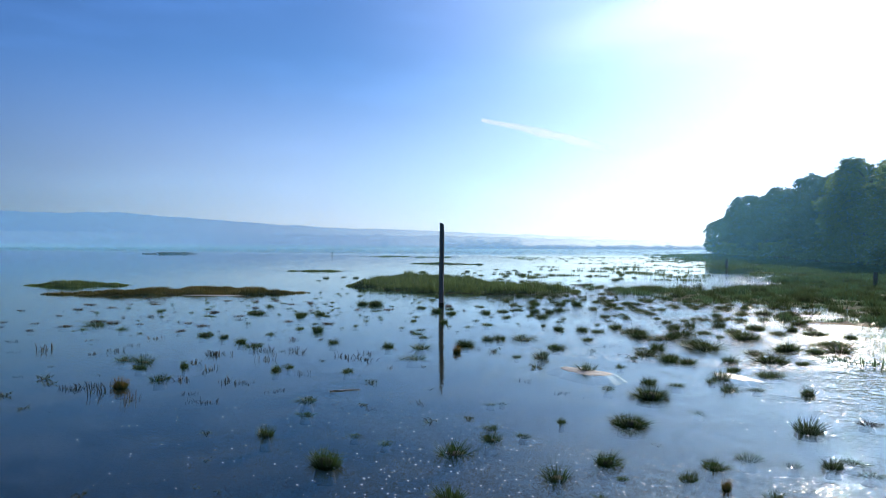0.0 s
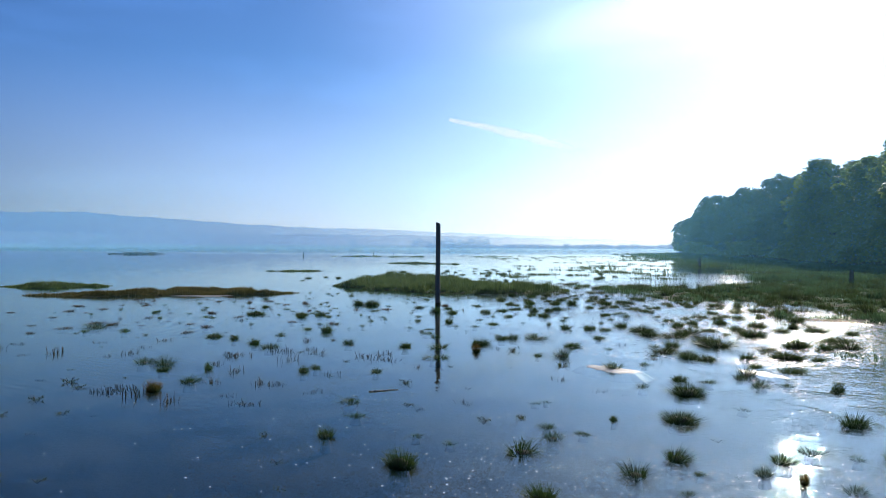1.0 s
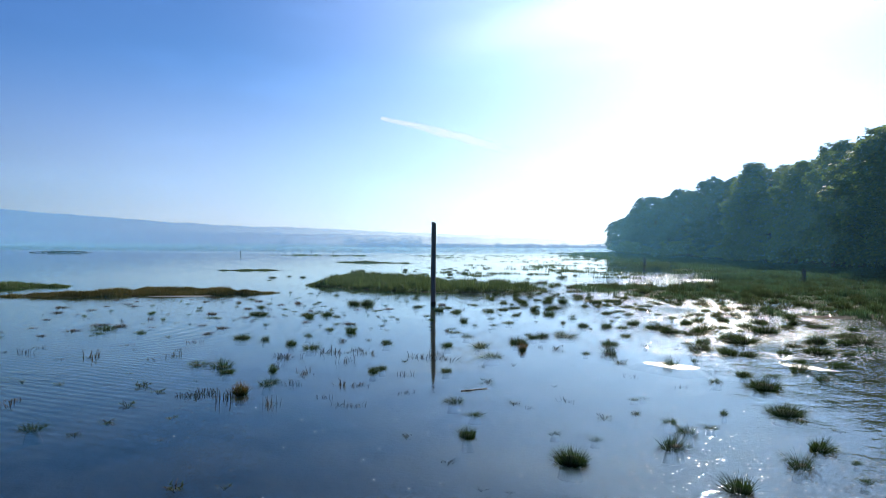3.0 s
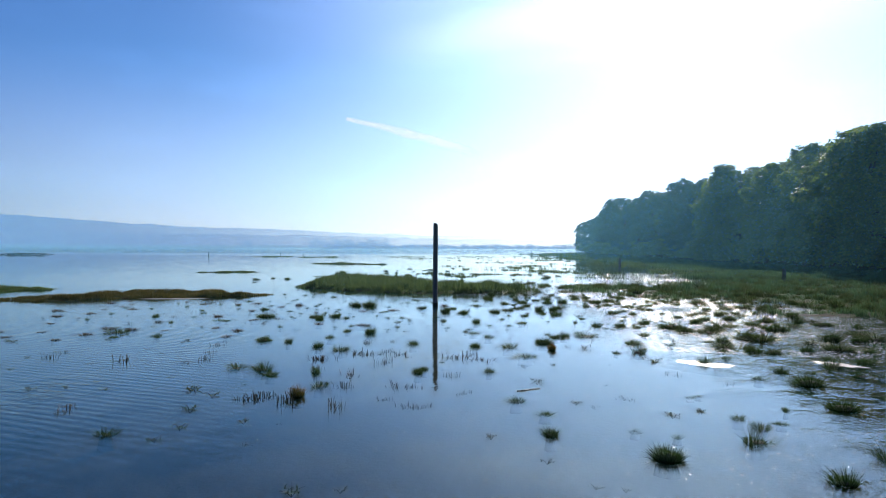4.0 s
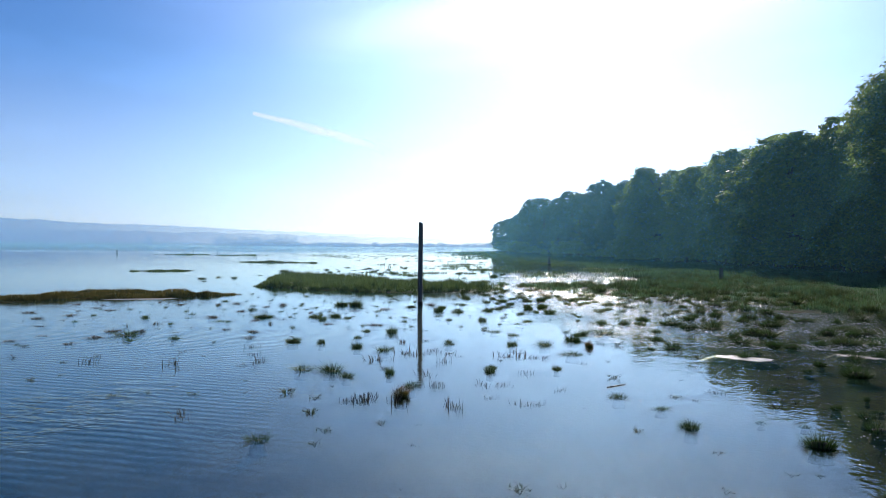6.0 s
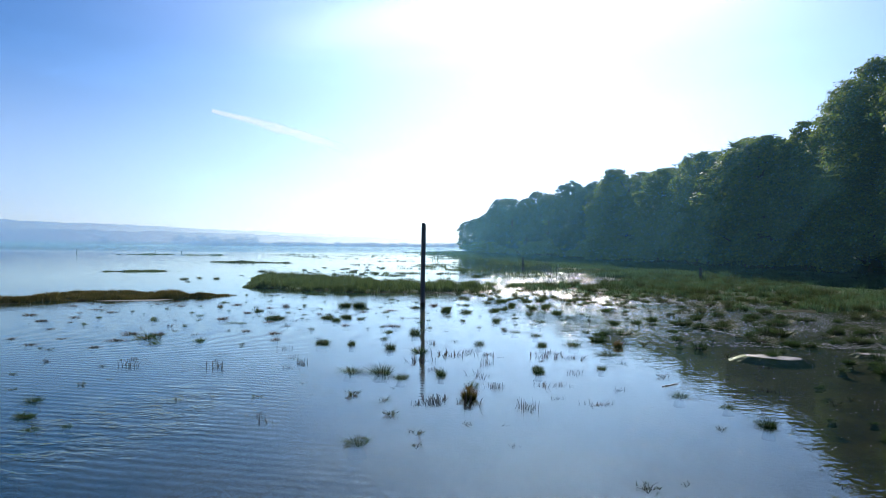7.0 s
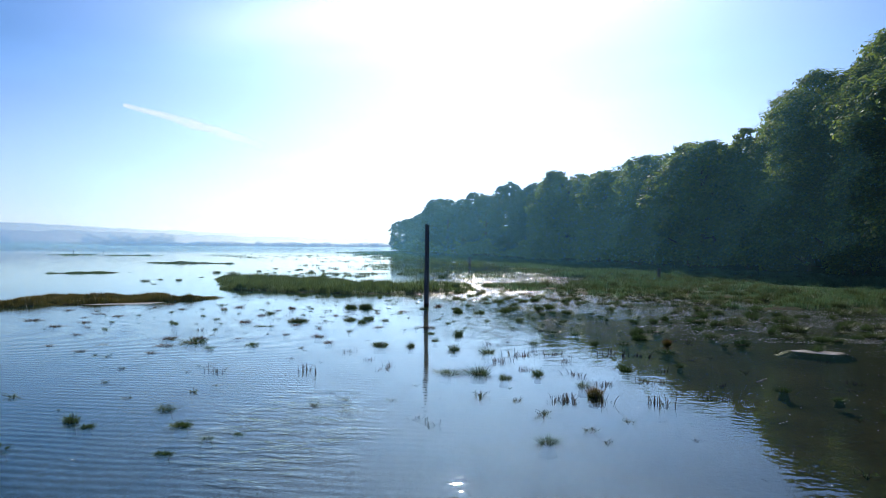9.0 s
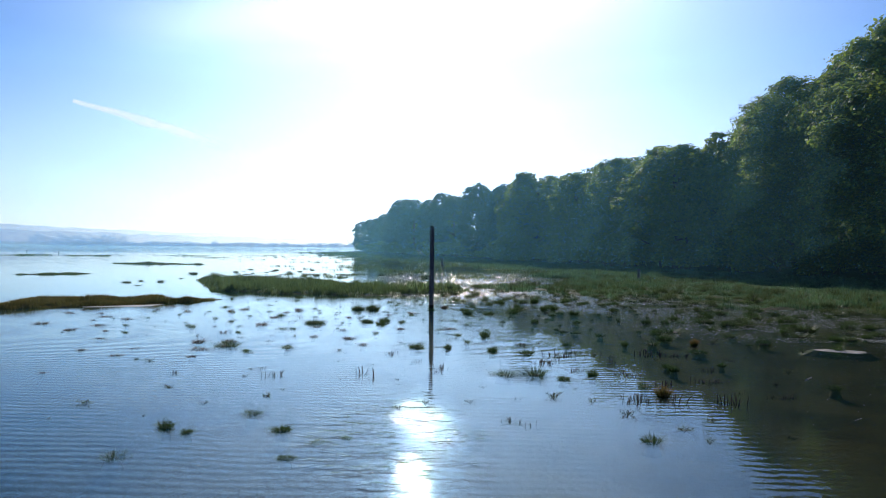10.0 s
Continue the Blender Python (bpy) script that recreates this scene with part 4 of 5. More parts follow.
DOMES = [make_tussock("grass_tussock", GRASS, 200 + i, 400, "dense green grass tussock standing in shallow water", "tussock", "grass tussocks", 0.60, 0.72, 0.012, 0.25, 0.14, 0.35) for i in range(5)]
BIG = [make_tussock("grass_tussock", GRASS, 210 + i, 760, "broad dense dark green grass tussock in shallow water", "tussock", "grass tussocks", 0.58, 0.80, 0.0095, 0.32, 0.22, 0.42) for i in range(3)]
COARSE = [make_tussock("coarse_tuft", SEDGE, 215 + i, 320, "coarse dark sedge tuft on the wet marsh edge", "tuft", "coarse tufts on the marsh", 0.62, 0.95, 0.014, 0.22, 0.16, 0.34) for i in range(3)]
SPREADS = [make_tussock("grass_tuft", GRASS, 220 + i, 220, "loose spreading tuft of green grass in the water", "tuft", "spreading grass tufts", 0.55, 0.74, 0.010, 0.22, 0.09, 0.3) for i in range(4)]
RUSTS = [make_tussock("rusty_tussock", RUST, 240 + i, 800, "dense tussock with rust-brown dry tips in the water", "tussock", "rusty tussocks", 0.80, 0.62, 0.0105, 0.27, 0.12, 0.42) for i in range(2)]
FLATS = [make_tussock("marsh_mat", BROWN, 250 + i, 200, "low brown mat of marsh plants on the water", "plant mat", "brown plant mats", 0.5, 0.92, 0.016, 0.24) for i in range(3)]
REEDS = [make_stems("reed_clump", 260 + i, 11 + 2 * i, "sparse clump of upright dead stems in the water", "dead stem clumps") for i in range(4)]
HERBS = [make_herb("leafy_sprig", 280 + i, "small splayed leafy sprig at the water surface", "leafy sprigs") for i in range(3)]

TUSSOCKS_A = [
    (-5.0, 6.86, 0.41),     (-16.8, 4.98, 0.2), (-16.15, 5.92, 0.14), (-18.76, 6.50, 0.24), (-18.38, 6.22, 0.15), (-17.1, 6.34, 0.22), (-3.23, 6.5, 0.29), (-6.47, 7.51, 0.27), (-1.92, 7.97, 0.1), (-1.29, 8.31, 0.22),
    (-2.22, 8.48, 0.29), (-1.11, 8.87, 0.27), (-3.5, 9.08, 0.16), (0.07, 9.54, 0.25), (-3.31, 10.05, 0.13), (-12.3, 10.3, 0.27), (-2.44, 10.43, 0.46), (-11.6, 10.8, 0.24),
    (-0.23, 11.21, 0.34), (-9.7, 11.4, 0.28), (-9.7, 11.8, 0.19), (-8.4, 12.0, 0.25), (-2.6, 12.5, 0.58), (-2.9, 13.7, 0.24), (-0.3, 13.9, 0.25), (-13.3, 14.2, 0.24),
    (-14.4, 14.7, 0.29), (-15.2, 14.8, 0.46), (-9.6, 15.4, 0.28), (-6.2, 15.4, 0.18), (-1.7, 15.9, 0.29), (-2.7, 16.5, 0.44), (-8.1, 16.6, 0.4), (-3.1, 16.6, 0.39),
]
TUSSOCKS_B = [
    (-1.9, 17.0, 0.32), (-13.2, 17.2, 0.33), (-5.9, 17.2, 0.39), (-14.0, 17.4, 0.21), (-0.9, 17.4, 0.27), (-0.5, 17.4, 0.24), (-1.2, 17.6, 0.33), (-8.0, 17.8, 0.24),
    (-7.8, 18.1, 0.33), (-3.7, 18.3, 0.34), (-2.6, 18.9, 0.29), (-5.7, 19.1, 0.28), (-3.0, 19.3, 0.54), (-0.3, 19.4, 0.36), (-0.9, 19.6, 0.66), (-16.4, 20.3, 0.3),
    (-4.6, 20.4, 0.48), (-18.6, 20.5, 0.6), (-3.8, 20.7, 0.36), (-15.7, 20.9, 0.24), (-16.9, 21.0, 0.42), (-11.1, 21.1, 0.26), (-7.2, 21.1, 0.31), (-6.0, 21.1, 0.27),
    (0.1, 21.1, 0.58), (-9.6, 21.2, 0.25), (-6.5, 21.2, 0.34), (-16.3, 21.3, 0.37), (-5.0, 21.4, 0.64), (-2.0, 21.4, 0.6), (-3.2, 22.2, 0.45), (-5.8, 22.4, 0.39),
]
TUSSOCKS_C = [
    (-2.5, 22.9, 0.53), (-4.2, 23.0, 0.4), (-1.3, 23.0, 0.46), (0.5, 23.1, 0.36), (-0.4, 23.5, 0.58), (-10.0, 23.7, 0.32), (-12.4, 24.1, 0.33), (-3.9, 24.1, 0.38),
    (-2.0, 24.2, 0.45), (-1.0, 24.3, 0.45), (-13.2, 24.4, 0.39), (-3.1, 24.5, 0.53), (-14.6, 25.7, 0.41), (-17.6, 25.9, 0.58), (-17.0, 26.0, 0.58), (-9.9, 26.1, 0.34),
    (-0.9, 26.2, 0.61), (-9.4, 26.4, 0.3), (-2.0, 27.2, 0.34), (-11.9, 28.9, 0.48), (-2.2, 29.7, 0.78), (-10.2, 29.9, 0.44), (-9.6, 30.3, 0.39), (-11.9, 31.2, 0.41),
]
SPREADING_A = [
    (-18.89, 5.02, 0.31), (-16.5, 5.68, 0.26), (-12.02, 5.74, 0.32), (-1.96, 7.25, 0.14), (-17.74, 7.36, 0.29), (-2.54, 7.65, 0.37), (-4.88, 7.92, 0.18), (-3.92, 7.96, 0.41),
    (-5.42, 8.02, 0.15), (-0.42, 8.06, 0.24), (-6.73, 8.64, 0.27), (-3.79, 8.73, 0.26), (-4.04, 9.25, 0.2), (-0.33, 9.37, 0.21), (0.44, 9.37, 0.21), (-0.81, 9.41, 0.24),
    (-7.33, 9.42, 0.27), (-10.9, 9.6, 0.36), (0.29, 9.81, 0.27), (-4.66, 10.61, 0.16), (-4.54, 10.77, 0.16), (-13.4, 10.8, 0.53), (-12.8, 10.8, 0.52), (-1.69, 11.55, 0.2),
    (-3.4, 12.8, 0.3), (-1.5, 13.7, 0.32), (-2.4, 13.7, 0.28), (-12.5, 13.8, 0.4), (-1.1, 13.9, 0.21), (-8.1, 14.1, 0.43), (-1.9, 14.4, 0.33), (-4.3, 14.45, 0.42),
]
SPREADING_B = [
    (-1.8, 14.8, 0.52), (-20.1, 15.0, 0.56), (-3.8, 15.2, 0.26), (-11.2, 15.3, 0.29), (-1.1, 15.5, 0.29), (-8.8, 15.6, 0.47), (-5.7, 15.6, 0.51), (-0.9, 15.6, 0.36),
    (-5.0, 17.2, 0.25), (-7.2, 18.4, 0.64),
]
RUSTY = [
    (-0.9, 8.17, 0.12), (-10.85, 8.72, 0.26), (-7.7, 15.4, 0.20), 
]
MATS = [
    (-26.3, 22.4, 0.45), (-15.3, 24.4, 0.50),
    (0.49, 12.08, 0.37),
    (-22.7, 10.9, 0.19), (-20.4, 13.1, 0.26), (-22.2, 13.2, 0.35), (-23.4, 14.1, 0.3), (-20.6, 14.3, 0.47), (-22.2, 14.4, 0.33), (-16.6, 15.2, 0.42), (-21.0, 15.7, 0.45),
    (-20.2, 15.7, 0.5), (-19.2, 15.9, 0.27), (-17.1, 16.5, 0.37), (-19.4, 17.2, 0.24), (-24.5, 18.1, 0.3), (-25.6, 18.3, 0.47), (-18.4, 19.4, 0.37), (-25.3, 19.5, 0.45),
    (-27.3, 20.0, 0.58), (-25.2, 21.6, 0.53), (-22.1, 25.6, 0.47),
]
STEMS_A = [
    (-9.79, 4.34, 0.06), (-10.03, 5.93, 0.14), (-13.58, 6.59, 0.25), (-13.8, 6.9, 0.19), (-10.2, 7.0, 0.08), (-11.6, 8.2, 0.22), (-9.9, 8.2, 0.4), (-11.4, 8.3, 0.33),
    (-10.8, 8.3, 0.42), (-11.4, 8.5, 0.33), (-8.8, 8.5, 0.28), (-13.5, 8.5, 0.12), (-7.91, 8.54, 0.05), (-8.6, 8.6, 0.19), (-9.4, 8.9, 0.15), (-6.09, 9.46, 0.13),
    (-10.5, 9.7, 0.22), (-8.3, 9.8, 0.2), (-9.6, 10.0, 0.27), (-9.3, 10.1, 0.27), (-5.69, 10.13, 0.18), (-16.7, 10.3, 0.18), (-10.9, 10.8, 0.35), (-16.3, 10.9, 0.46),
    (-14.8, 11.1, 0.26), (-11.8, 11.3, 0.19), (-9.0, 11.3, 0.22), (-14.7, 11.6, 0.29), (-3.5, 11.9, 0.11), (-4.0, 12.0, 0.19), (-12.4, 12.3, 0.34), (-12.2, 12.4, 0.27),
]
STEMS_B = [
    (-10.8, 12.4, 0.32), (-7.9, 12.8, 0.16), (-11.7, 13.3, 0.55), (-8.9, 13.4, 0.37), (-10.9, 13.5, 0.27), (-9.5, 13.5, 0.38), (-15.8, 13.6, 0.23), (-6.2, 13.6, 0.11),
    (-11.3, 14.0, 0.28), (-9.4, 14.1, 0.39),
]
LEAFY = [
    (-8.58, 4.48, 0.20), (-8.15, 4.7, 0.12), (-15.46, 4.79, 0.1), (-6.51, 4.87, 0.16), (-5.69, 5.59, 0.12), (-5.39, 5.6, 0.08), (-11.24, 5.71, 0.15), (-11.35, 6.36, 0.18), (-10.7, 6.9, 0.16), (-7.19, 7.18, 0.14),
    (-11.9, 7.32, 0.21), (-15.5, 7.8, 0.15), (-1.53, 8.07, 0.11), (-20.6, 8.1, 0.23), (-18.7, 8.1, 0.16), (-14.3, 8.2, 0.13), (-12.2, 8.3, 0.19), (-12.8, 8.6, 0.24),
    (-17.8, 8.7, 0.18), (-4.94, 9.16, 0.20), (-1.86, 9.52, 0.11), (-4.53, 9.58, 0.16), (-6.4, 9.6, 0.18), (-2.31, 9.9, 0.19), (-18.6, 10.6, 0.11), (-7.3, 11.2, 0.21),
    (-5.3, 14.3, 0.23), (-7.0, 15.9, 0.24), (-3.8, 16.3, 0.31),
]


def strew(kinds, spots, scale, tall, seed):
    rng = np.random.default_rng(seed)
    for i, (x, y, w) in enumerate(spots):
        s = w * scale
        put(kinds[int(rng.integers(len(kinds)))], x, y, -0.02, float(rng.uniform(0, 360)), s * float(rng.uniform(0.95, 1.25)), s * tall * float(rng.uniform(0.65, 1.3)), float(rng.uniform(0.6, 1.0)))


tussocks = TUSSOCKS_A + TUSSOCKS_B + TUSSOCKS_C
strew(BIG, [t for t in tussocks if t[2] > 0.4], 1.4, 0.62, 1)
strew(DOMES, [t for t in tussocks if t[2] <= 0.4], 1.7, 0.68, 11)
strew(SPREADS, SPREADING_A + SPREADING_B, 1.8, 0.5, 2)
strew(RUSTS, RUSTY, 1.4, 1.15, 3)
strew(FLATS, MATS, 1.4, 0.36, 4)
strew(REEDS, STEMS_A + STEMS_B, 1.25, 0.34, 5)
strew(HERBS, LEAFY, 1.5, 0.7, 6)


def scatter(kinds, count, corners, low, high, tall, seed, clear=0.5):
    """Smaller plants between the larger ones, sparser towards the near side."""
    rng = np.random.default_rng(seed)
    taken = [(a, b) for a, b, c in TUSSOCKS_A + TUSSOCKS_B + TUSSOCKS_C + SPREADING_A + SPREADING_B + STEMS_A + MATS]
    spots = []
    while len(spots) < count:
        x, y = rng.uniform(corners[0], corners[2]), rng.uniform(corners[1], corners[3])
        if float(inside(np.array([x]), np.array([y]), CENTRAL)[0]) > -0.3 or min((x - a) ** 2 + (y - b) ** 2 for a, b in taken) < clear ** 2:
            continue
        taken.append((x, y))
        spots.append((x, y, rng.uniform(low, high)))
    strew(kinds, spots, 1.0, tall, seed + 1)


scatter(DOMES, 40, (-14, 24, -2, 36), 0.35, 0.75, 0.5, 31, 0.9)
scatter(DOMES, 34, (-13, 26, 3, 34), 0.4, 0.8, 0.45, 41, 0.8)
scatter(SPREADS, 60, (-24, 14, -6, 36), 0.3, 0.65, 0.45, 51, 0.9)
scatter(FLATS, 22, (-30, 16, -14, 27), 0.3, 0.6, 0.45, 61, 0.9)
scatter(REEDS, 22, (-22, 10, -4, 26), 0.15, 0.35, 0.4, 71, 0.8)
scatter(HERBS, 20, (-22, 6, -6, 16), 0.1, 0.2, 0.8, 81, 0.8)
scatter(SPREADS, 130, (-26, 17, -2, 37), 0.14, 0.34, 0.55, 101, 0.5)
scatter(DOMES, 60, (-20, 20, 0, 37), 0.16, 0.34, 0.6, 111, 0.5)
scatter(HERBS, 30, (-24, 9, -4, 24), 0.10, 0.22, 0.8, 121, 0.6)
scatter(DOMES, 40, (-36, 42, -14, 75), 0.5, 1.0, 0.4, 91, 1.2)


def fringe(count, seed):
    """Low flat tufts over the flooded edge in front of the closed marsh."""
    rng = np.random.default_rng(seed)
    spots = []
    for i in range(count):
        y = rng.uniform(17, 48)
        x = float(np.interp(y, EDGE_Y, EDGE_X)) - rng.uniform(0, 1) ** 1.3 * 8
        if float(inside(np.array([x]), np.array([y]), CENTRAL)[0]) < -0.3:
            spots.append((x, y, rng.uniform(0.35, 1.0)))
    strew(COARSE, spots, 1.15, 0.42, seed + 1)


fringe(110, 95)


def meadow_spots(count, seed, low, high, far):
    rng = np.random.default_rng(seed)
    spots = []
    for i in range(count):
        y = rng.uniform(22, far)
        x = float(np.interp(y, EDGE_Y, EDGE_X)) + rng.uniform(0, 1) * 15
        if x < edge_of_wood(y) - 1:
            spots.append((x, y, rng.uniform(low, high), float(ground_height(x, y))))
    return spots


def meadow_tufts(count, seed, low, high, far):
    """Darker coarse tufts standing out of the marsh turf."""
    rng = np.random.default_rng(seed + 1)
    for x, y, w, z in meadow_spots(count, seed, low, high, far):
        put(COARSE[int(rng.integers(3))], x, y, z - 0.03, float(rng.uniform(0, 360)), w, w * float(rng.uniform(0.45, 0.85)), float(rng.uniform(0.7, 1)))


def meadow_rough(count, seed, low, high, far):
    """The countless smaller tufts between them, joined."""
    rng = np.random.default_rng(seed + 1)
    spots = np.array(meadow_spots(count, seed, low, high, far))
    per = 90
    w = np.repeat(spots[:, 2], per)
    n = len(w)
    a, k = rng.uniform(0, 2 * np.pi, n), np.sqrt(rng.uniform(0, 1, n))
    out = np.stack([np.cos(a), np.sin(a)], 1)
    xy = np.repeat(spots[:, :2], per, 0) + out * (k * w * 0.25)[:, None]
    base = np.concatenate([xy, np.repeat(spots[:, 3], per)[:, None] - 0.05], 1)
    lean = np.clip(out * (k * 0.9)[:, None] + rng.normal(size=(n, 2)) * 0.15, -0.92, 0.92)
    length = w * np.repeat(rng.uniform(0.28, 0.5, len(spots)), per) * (1.1 - 0.35 * k) * rng.uniform(0.5, 1.2, n)
    me = blades_mesh("coarse_grass", rng, base, length, lean, 0.022 * rng.uniform(0.7, 1.4, n), 0.3)
    tagged(part("coarse_grass", me, SEDGE), "dark coarse grass clumps all over the marsh turf", "grass", kind="stuff")


meadow_tufts(180, 97, 0.6, 1.4, 48)
meadow_rough(900, 197, 0.35, 1.1, 78)


def sward(name, spots, material, tall, per, width, spread, seed, label, poly=None):
    """Standing grass over an area, one object."""
    rng = np.random.default_rng(seed)
    xy = np.repeat(spots, per, 0) + rng.normal(size=(len(spots) * per, 2)) * spread
    z = ground_height(xy[:, 0], xy[:, 1])
    hump = 0.12 + 2.0 * value_noise(xy[:, 0], xy[:, 1], 0.8, seed) ** 1.9 * (0.5 + value_noise(xy[:, 0], xy[:, 1], 2.7, seed + 3))
    keep = z > -0.07
    xy, z, hump = xy[keep], z[keep], hump[keep]
    n = len(xy)
    base = np.concatenate([xy, np.maximum(z, -0.04)[:, None] - 0.02], 1)
    length = tall * hump * rng.uniform(0.6, 1.25, n)
    if poly is not None:
        length = tall * (0.25 + 0.75 * np.minimum(hump, 1.35)) * rng.uniform(0.5, 1.25, n)
        length *= np.clip(0.4 + inside(xy[:, 0], xy[:, 1], poly) / 1.6, 0.3, 1.0)
    me = blades_mesh(name, rng, base, length, np.clip(rng.normal(size=(n, 2)) * 0.33, -0.8, 0.8), width * rng.uniform(0.7, 1.4, n), 0.6)
    return tagged(part(name, me, material), label, "grass", kind="stuff")


def within_poly(poly, count, seed, ragged=0.5):
    rng = np.random.default_rng(seed)
    a = np.array(poly)
    lo, hi = a.min(0) - 0.5, a.max(0) + 0.5
    p = rng.uniform(lo, hi, (count * 6, 2))
    d = inside(p[:, 0], p[:, 1], poly) + (value_noise(p[:, 0], p[:, 1], 1.7, 5) - 0.5) * 1.0
    return p[d > -ragged * rng.uniform(0, 1, len(p)) ** 3][:count]


sward("island_grass", within_poly(CENTRAL, 2600, 1), ISLE, 0.42, 14, 0.028, 0.10, 2, "olive green grass covering the low island in the water", CENTRAL)
sward("bar_grass_green", within_poly(GREEN_BAR, 900, 3), BARGREEN, 0.26, 12, 0.028, 0.10, 4, "short green grass on a low bar in the water", GREEN_BAR)
sward("bar_glasswort", within_poly(RUSTY_BAR, 2200, 5), OLIVE, 0.24, 13, 0.028, 0.10, 6, "rusty olive glasswort on a long low bar", RUSTY_BAR)
sward("strip_grass", within_poly(STRIP_A, 500, 7), ISLE, 0.11, 9, 0.05, 0.15, 8, "dark grass on a thin strip of mud in the water")
sward("strip_grass_far", np.concatenate([within_poly(STRIP_B, 600, 9), within_poly(STRIP_C, 400, 10), within_poly(STRIP_D, 400, 11)]), ISLE, 0.13, 8, 0.09, 0.25, 12, "dark grass on far thin strips of mud")


def shore_spots(count, y0, y1, seed, floor):
    rng = np.random.default_rng(seed)
    out = []
    got = 0
    while got < count:
        y = rng.uniform(y0, y1, 8000)
        x = rng.uniform(-60, 30, 8000)
        s = marsh(x, y)
        ok = (s > -np.interp(y, [20, 47, 52, 100, 130, 260], [3.5, 3.5, 1.0, 2.0, 12, 26])) & (x < np.interp(y, WOOD_Y, WOOD_X) + 1.5) & (ground_height(x, y) > floor)
        out.append(np.stack([x[ok], y[ok]], 1))
        got += int(ok.sum())
    return np.concatenate(out)[:count]


sward("shore_grass", shore_spots(8500, 14, 60, 21, -0.02), MARSH, 0.23, 14, 0.028, 0.14, 22, "rough green salt marsh grass on the flooded shore")
sward("shore_grass_far", shore_spots(9000, 58, 140, 23, -0.01), MARSH, 0.25, 9, 0.06, 0.25, 24, "salt marsh grass along the foot of the wood")
sward("point_grass", shore_spots(5000, 135, 290, 25, 0.0), MARSH, 0.35, 8, 0.13, 0.5, 26, "far marsh grass running out to the point")


def build_far_tufts():
    """Many small clumps scattered over the shallows beyond the island."""
    rng = np.random.default_rng(61)
    y = 55 + 135 * rng.uniform(0, 1, 5200) ** 1.3
    x = np.interp(y, EDGE_Y, EDGE_X) - rng.uniform(0, 1, 5200) ** 1.5 * np.interp(y, [55, 100, 190], [22, 30, 60])
    ok = (value_noise(x * 0.4, y, 2.2, 9) > 0.74) & (inside(x, y, CENTRAL) < -1)
    spots = np.stack([x[ok], y[ok]], 1)
    per = 14
    xy = np.repeat(spots, per, 0) + rng.normal(size=(len(spots) * per, 2)) * 0.2
    n = len(xy)
    base = np.concatenate([xy, np.full((n, 1), -0.03)], 1)
    me = blades_mesh("shallows_tufts", rng, base, rng.uniform(0.08, 0.26, n), np.clip(rng.normal(size=(n, 2)) * 0.4, -0.8, 0.8), np.full(n, 0.06))
    tagged(part("shallows_tufts", me, ISLE), "small scattered grass clumps over the far shallows", "grass", kind="stuff")


build_far_tufts()


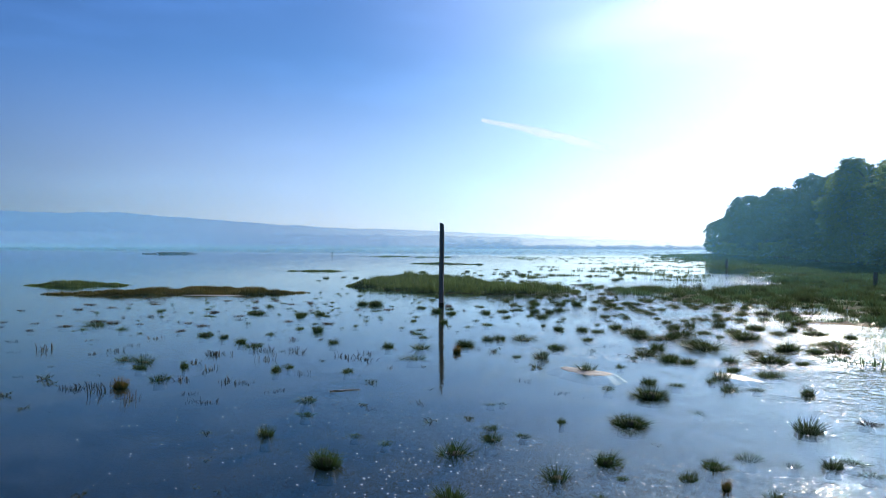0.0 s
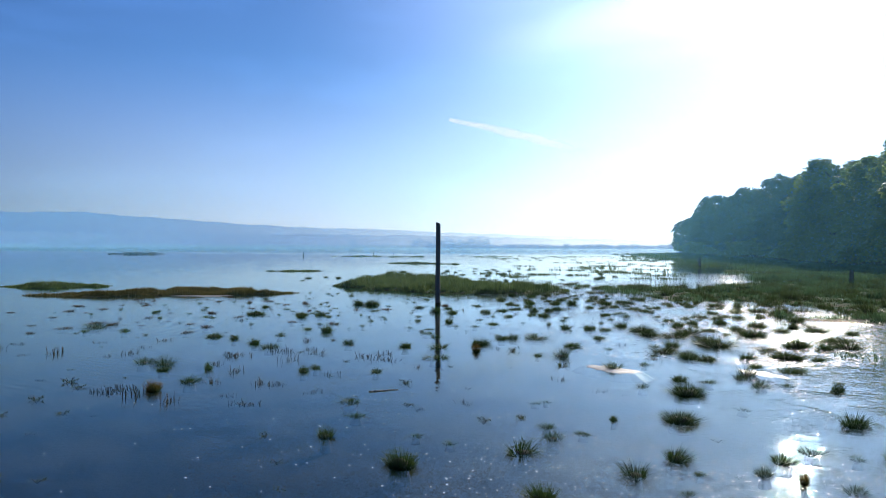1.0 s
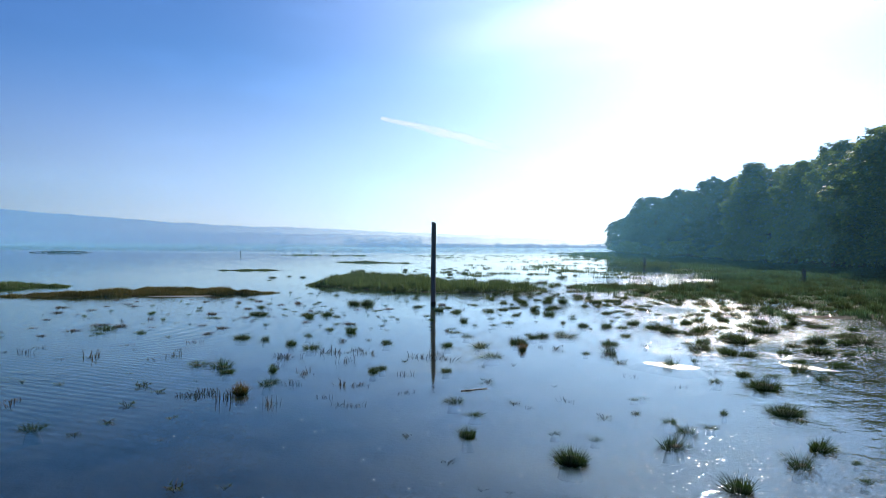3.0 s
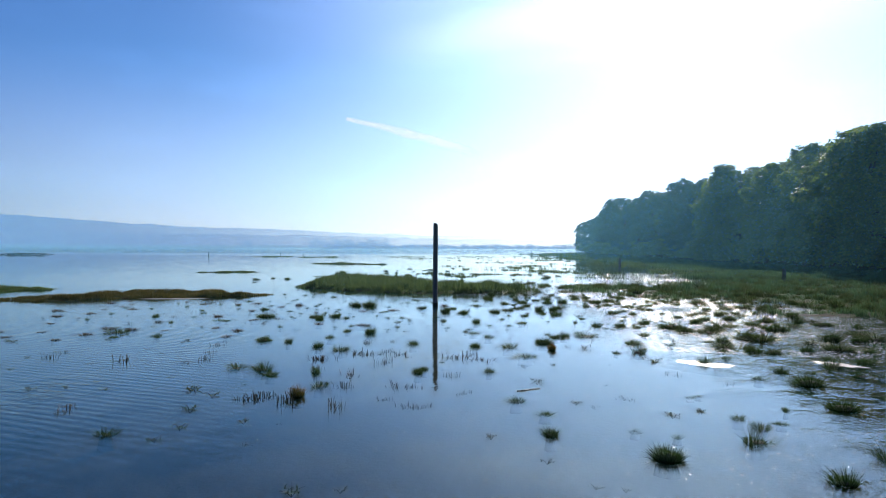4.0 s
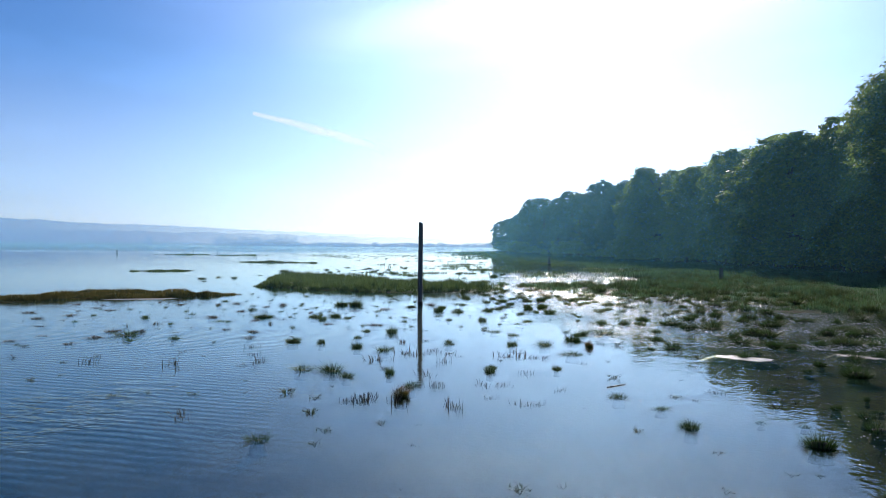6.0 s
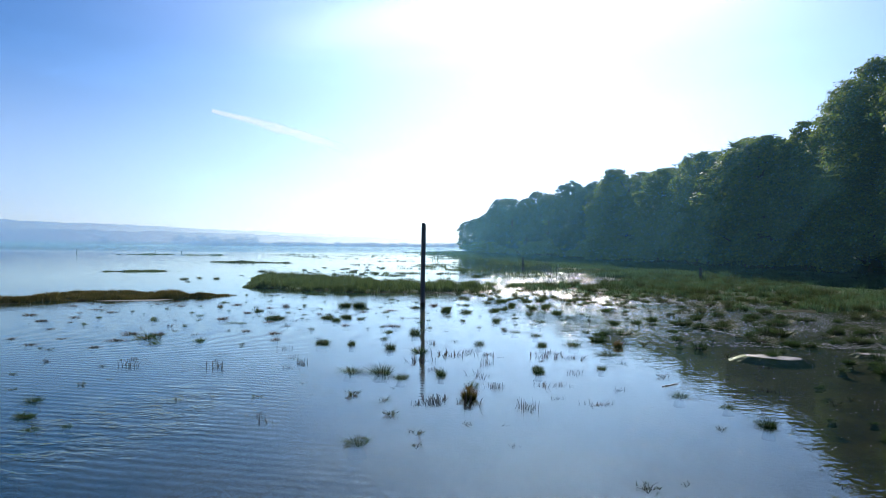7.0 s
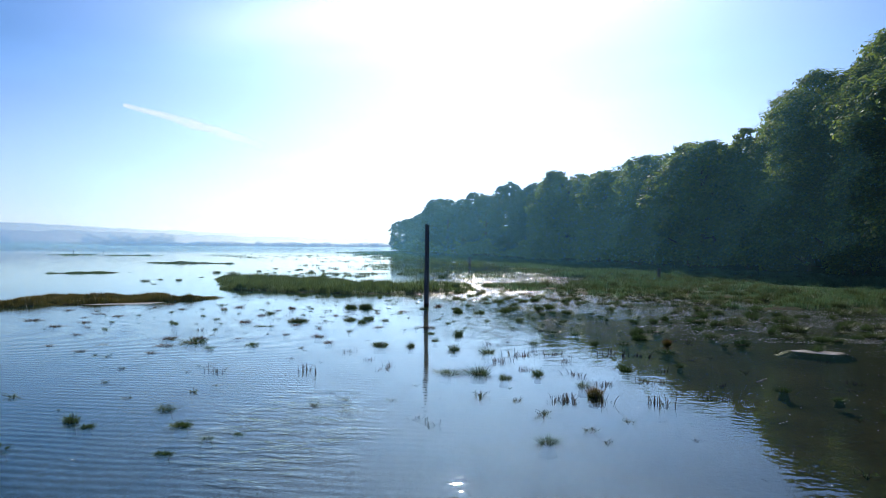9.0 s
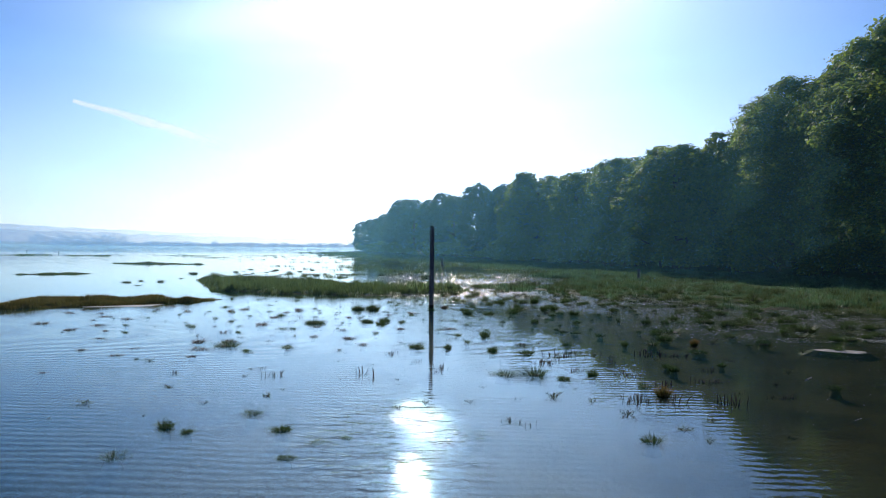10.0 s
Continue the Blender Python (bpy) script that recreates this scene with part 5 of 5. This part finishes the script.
def build_flecks():
    """Foam flecks and seed husks adrift, and white dots that imitate sun glints."""
    rng = np.random.default_rng(77)
    n = 40000
    x = 5 - 27 * rng.uniform(0, 1, n) ** 1.6
    y = rng.uniform(3.5, 24, n)
    keep = (value_noise(x, y, 2.4, 8) > 0.40) & (rng.uniform(0, 1, n) < np.interp(x, [-22, -12, -8, -5, -2.5, 4], [0.003, 0.012, 0.035, 0.15, 0.7, 1]) * np.interp(y, [3.5, 6, 17, 24], [0.3, 1, 1, 0]))
    x, y = x[keep], y[keep]
    r = rng.uniform(0.004, 0.0095, len(x))
    # larger white clots among the flooded grass, imitating sparkle on the water
    m = 38000
    ey = 16 + 34 * rng.uniform(0, 1, m) ** 1.2
    out = rng.uniform(0, 1, m) ** 0.8 * 13 - 1.5
    ex = np.interp(ey, EDGE_Y, EDGE_X) - out
    keep = (value_noise(ex, ey, 1.5, 17) * 0.6 + value_noise(ex, ey, 0.5, 18) * 0.4 > 0.45) & (rng.uniform(0, 1, m) < np.interp(out, [-1.5, 0, 6, 11.5], [0.3, 1, 0.8, 0.05])) & (ground_height(ex, ey) < 0.0)
    x, y = np.concatenate([x, ex[keep]]), np.concatenate([y, ey[keep]])
    r = np.concatenate([r, rng.uniform(0.006, 0.022, int(keep.sum()))])
    a = np.linspace(0, 2 * np.pi, 7)[:-1]
    turn = rng.uniform(0, 6.28, len(x))
    wob = rng.uniform(0.6, 1.3, (len(x), 6))
    px = x[:, None] + np.cos(a[None] + turn[:, None]) * r[:, None] * wob * 1.5
    py = y[:, None] + np.sin(a[None] + turn[:, None]) * r[:, None] * wob
    q = np.stack([px, py, np.full_like(px, 0.004)], 2)
    tagged(part("foam_and_glint_flecks", quads_mesh("foam_and_glint_flecks", q, None, 6), FLECK), "pale foam flecks and white dots imitating sun glints on the water", "foam", kind="stuff")


def build_glint_scraps():
    """Weed scraps at odd tilts in the flooded grass, added to imitate water sparkle."""
    rng = np.random.default_rng(78)
    y = rng.uniform(15, 70, 330000)
    s = rng.uniform(-17, 2, 330000)
    x = np.interp(y, EDGE_Y, EDGE_X) + s
    thick = np.interp(s, [-17, -11, -5, 0, 2], [0.0, 0.4, 1.0, 0.8, 0.3]) * np.interp(y, [16, 24, 46, 70], [0.5, 1.0, 0.6, 0.15])
    keep = (rng.uniform(0, 1, len(x)) < thick * 1.0) & (value_noise(x, y, 1.6, 14) > 0.33)
    x, y = x[keep], y[keep]
    # sparse scraps over the open shallows, added for the same sparkle
    near = len(x)
    ex, ey = rng.uniform(-24, 3, 27000), rng.uniform(4, 22, 27000)
    keep = (value_noise(ex, ey, 2.0, 15) > 0.45) & (rng.uniform(0, 1, 27000) < np.interp(ex, [-24, -12, -7, -4, 3], [0.01, 0.08, 0.25, 0.85, 1.0]))
    x, y = np.concatenate([x, ex[keep]]), np.concatenate([y, ey[keep]])
    n = len(x)
    tilt = np.where(np.arange(n) < near, 0.17, 0.14)
    d = np.stack([rng.normal(size=n) * tilt, rng.normal(size=n) * tilt, np.ones(n)], 1)
    d /= np.linalg.norm(d, axis=1)[:, None]
    u = np.cross(d, unit(rng, n))
    u /= np.linalg.norm(u, axis=1)[:, None]
    v = np.cross(d, u)
    r = rng.uniform(0.006, 0.024, (n, 1)) * np.interp(y, [5, 18], [0.5, 1.0])[:, None]
    c = np.stack([x, y, np.maximum(ground_height(x, y), 0) + 0.012], 1)
    q = np.stack([c - u * r, c - v * r * 0.6, c + u * r, c + v * r * 0.6], 1)
    tagged(part("glint_scraps", quads_mesh("glint_scraps", q), GLINT_SCRAP), "wet scraps of weed added for water sparkle along the flooded marsh edge", "weed", kind="stuff")


build_flecks()
build_glint_scraps()
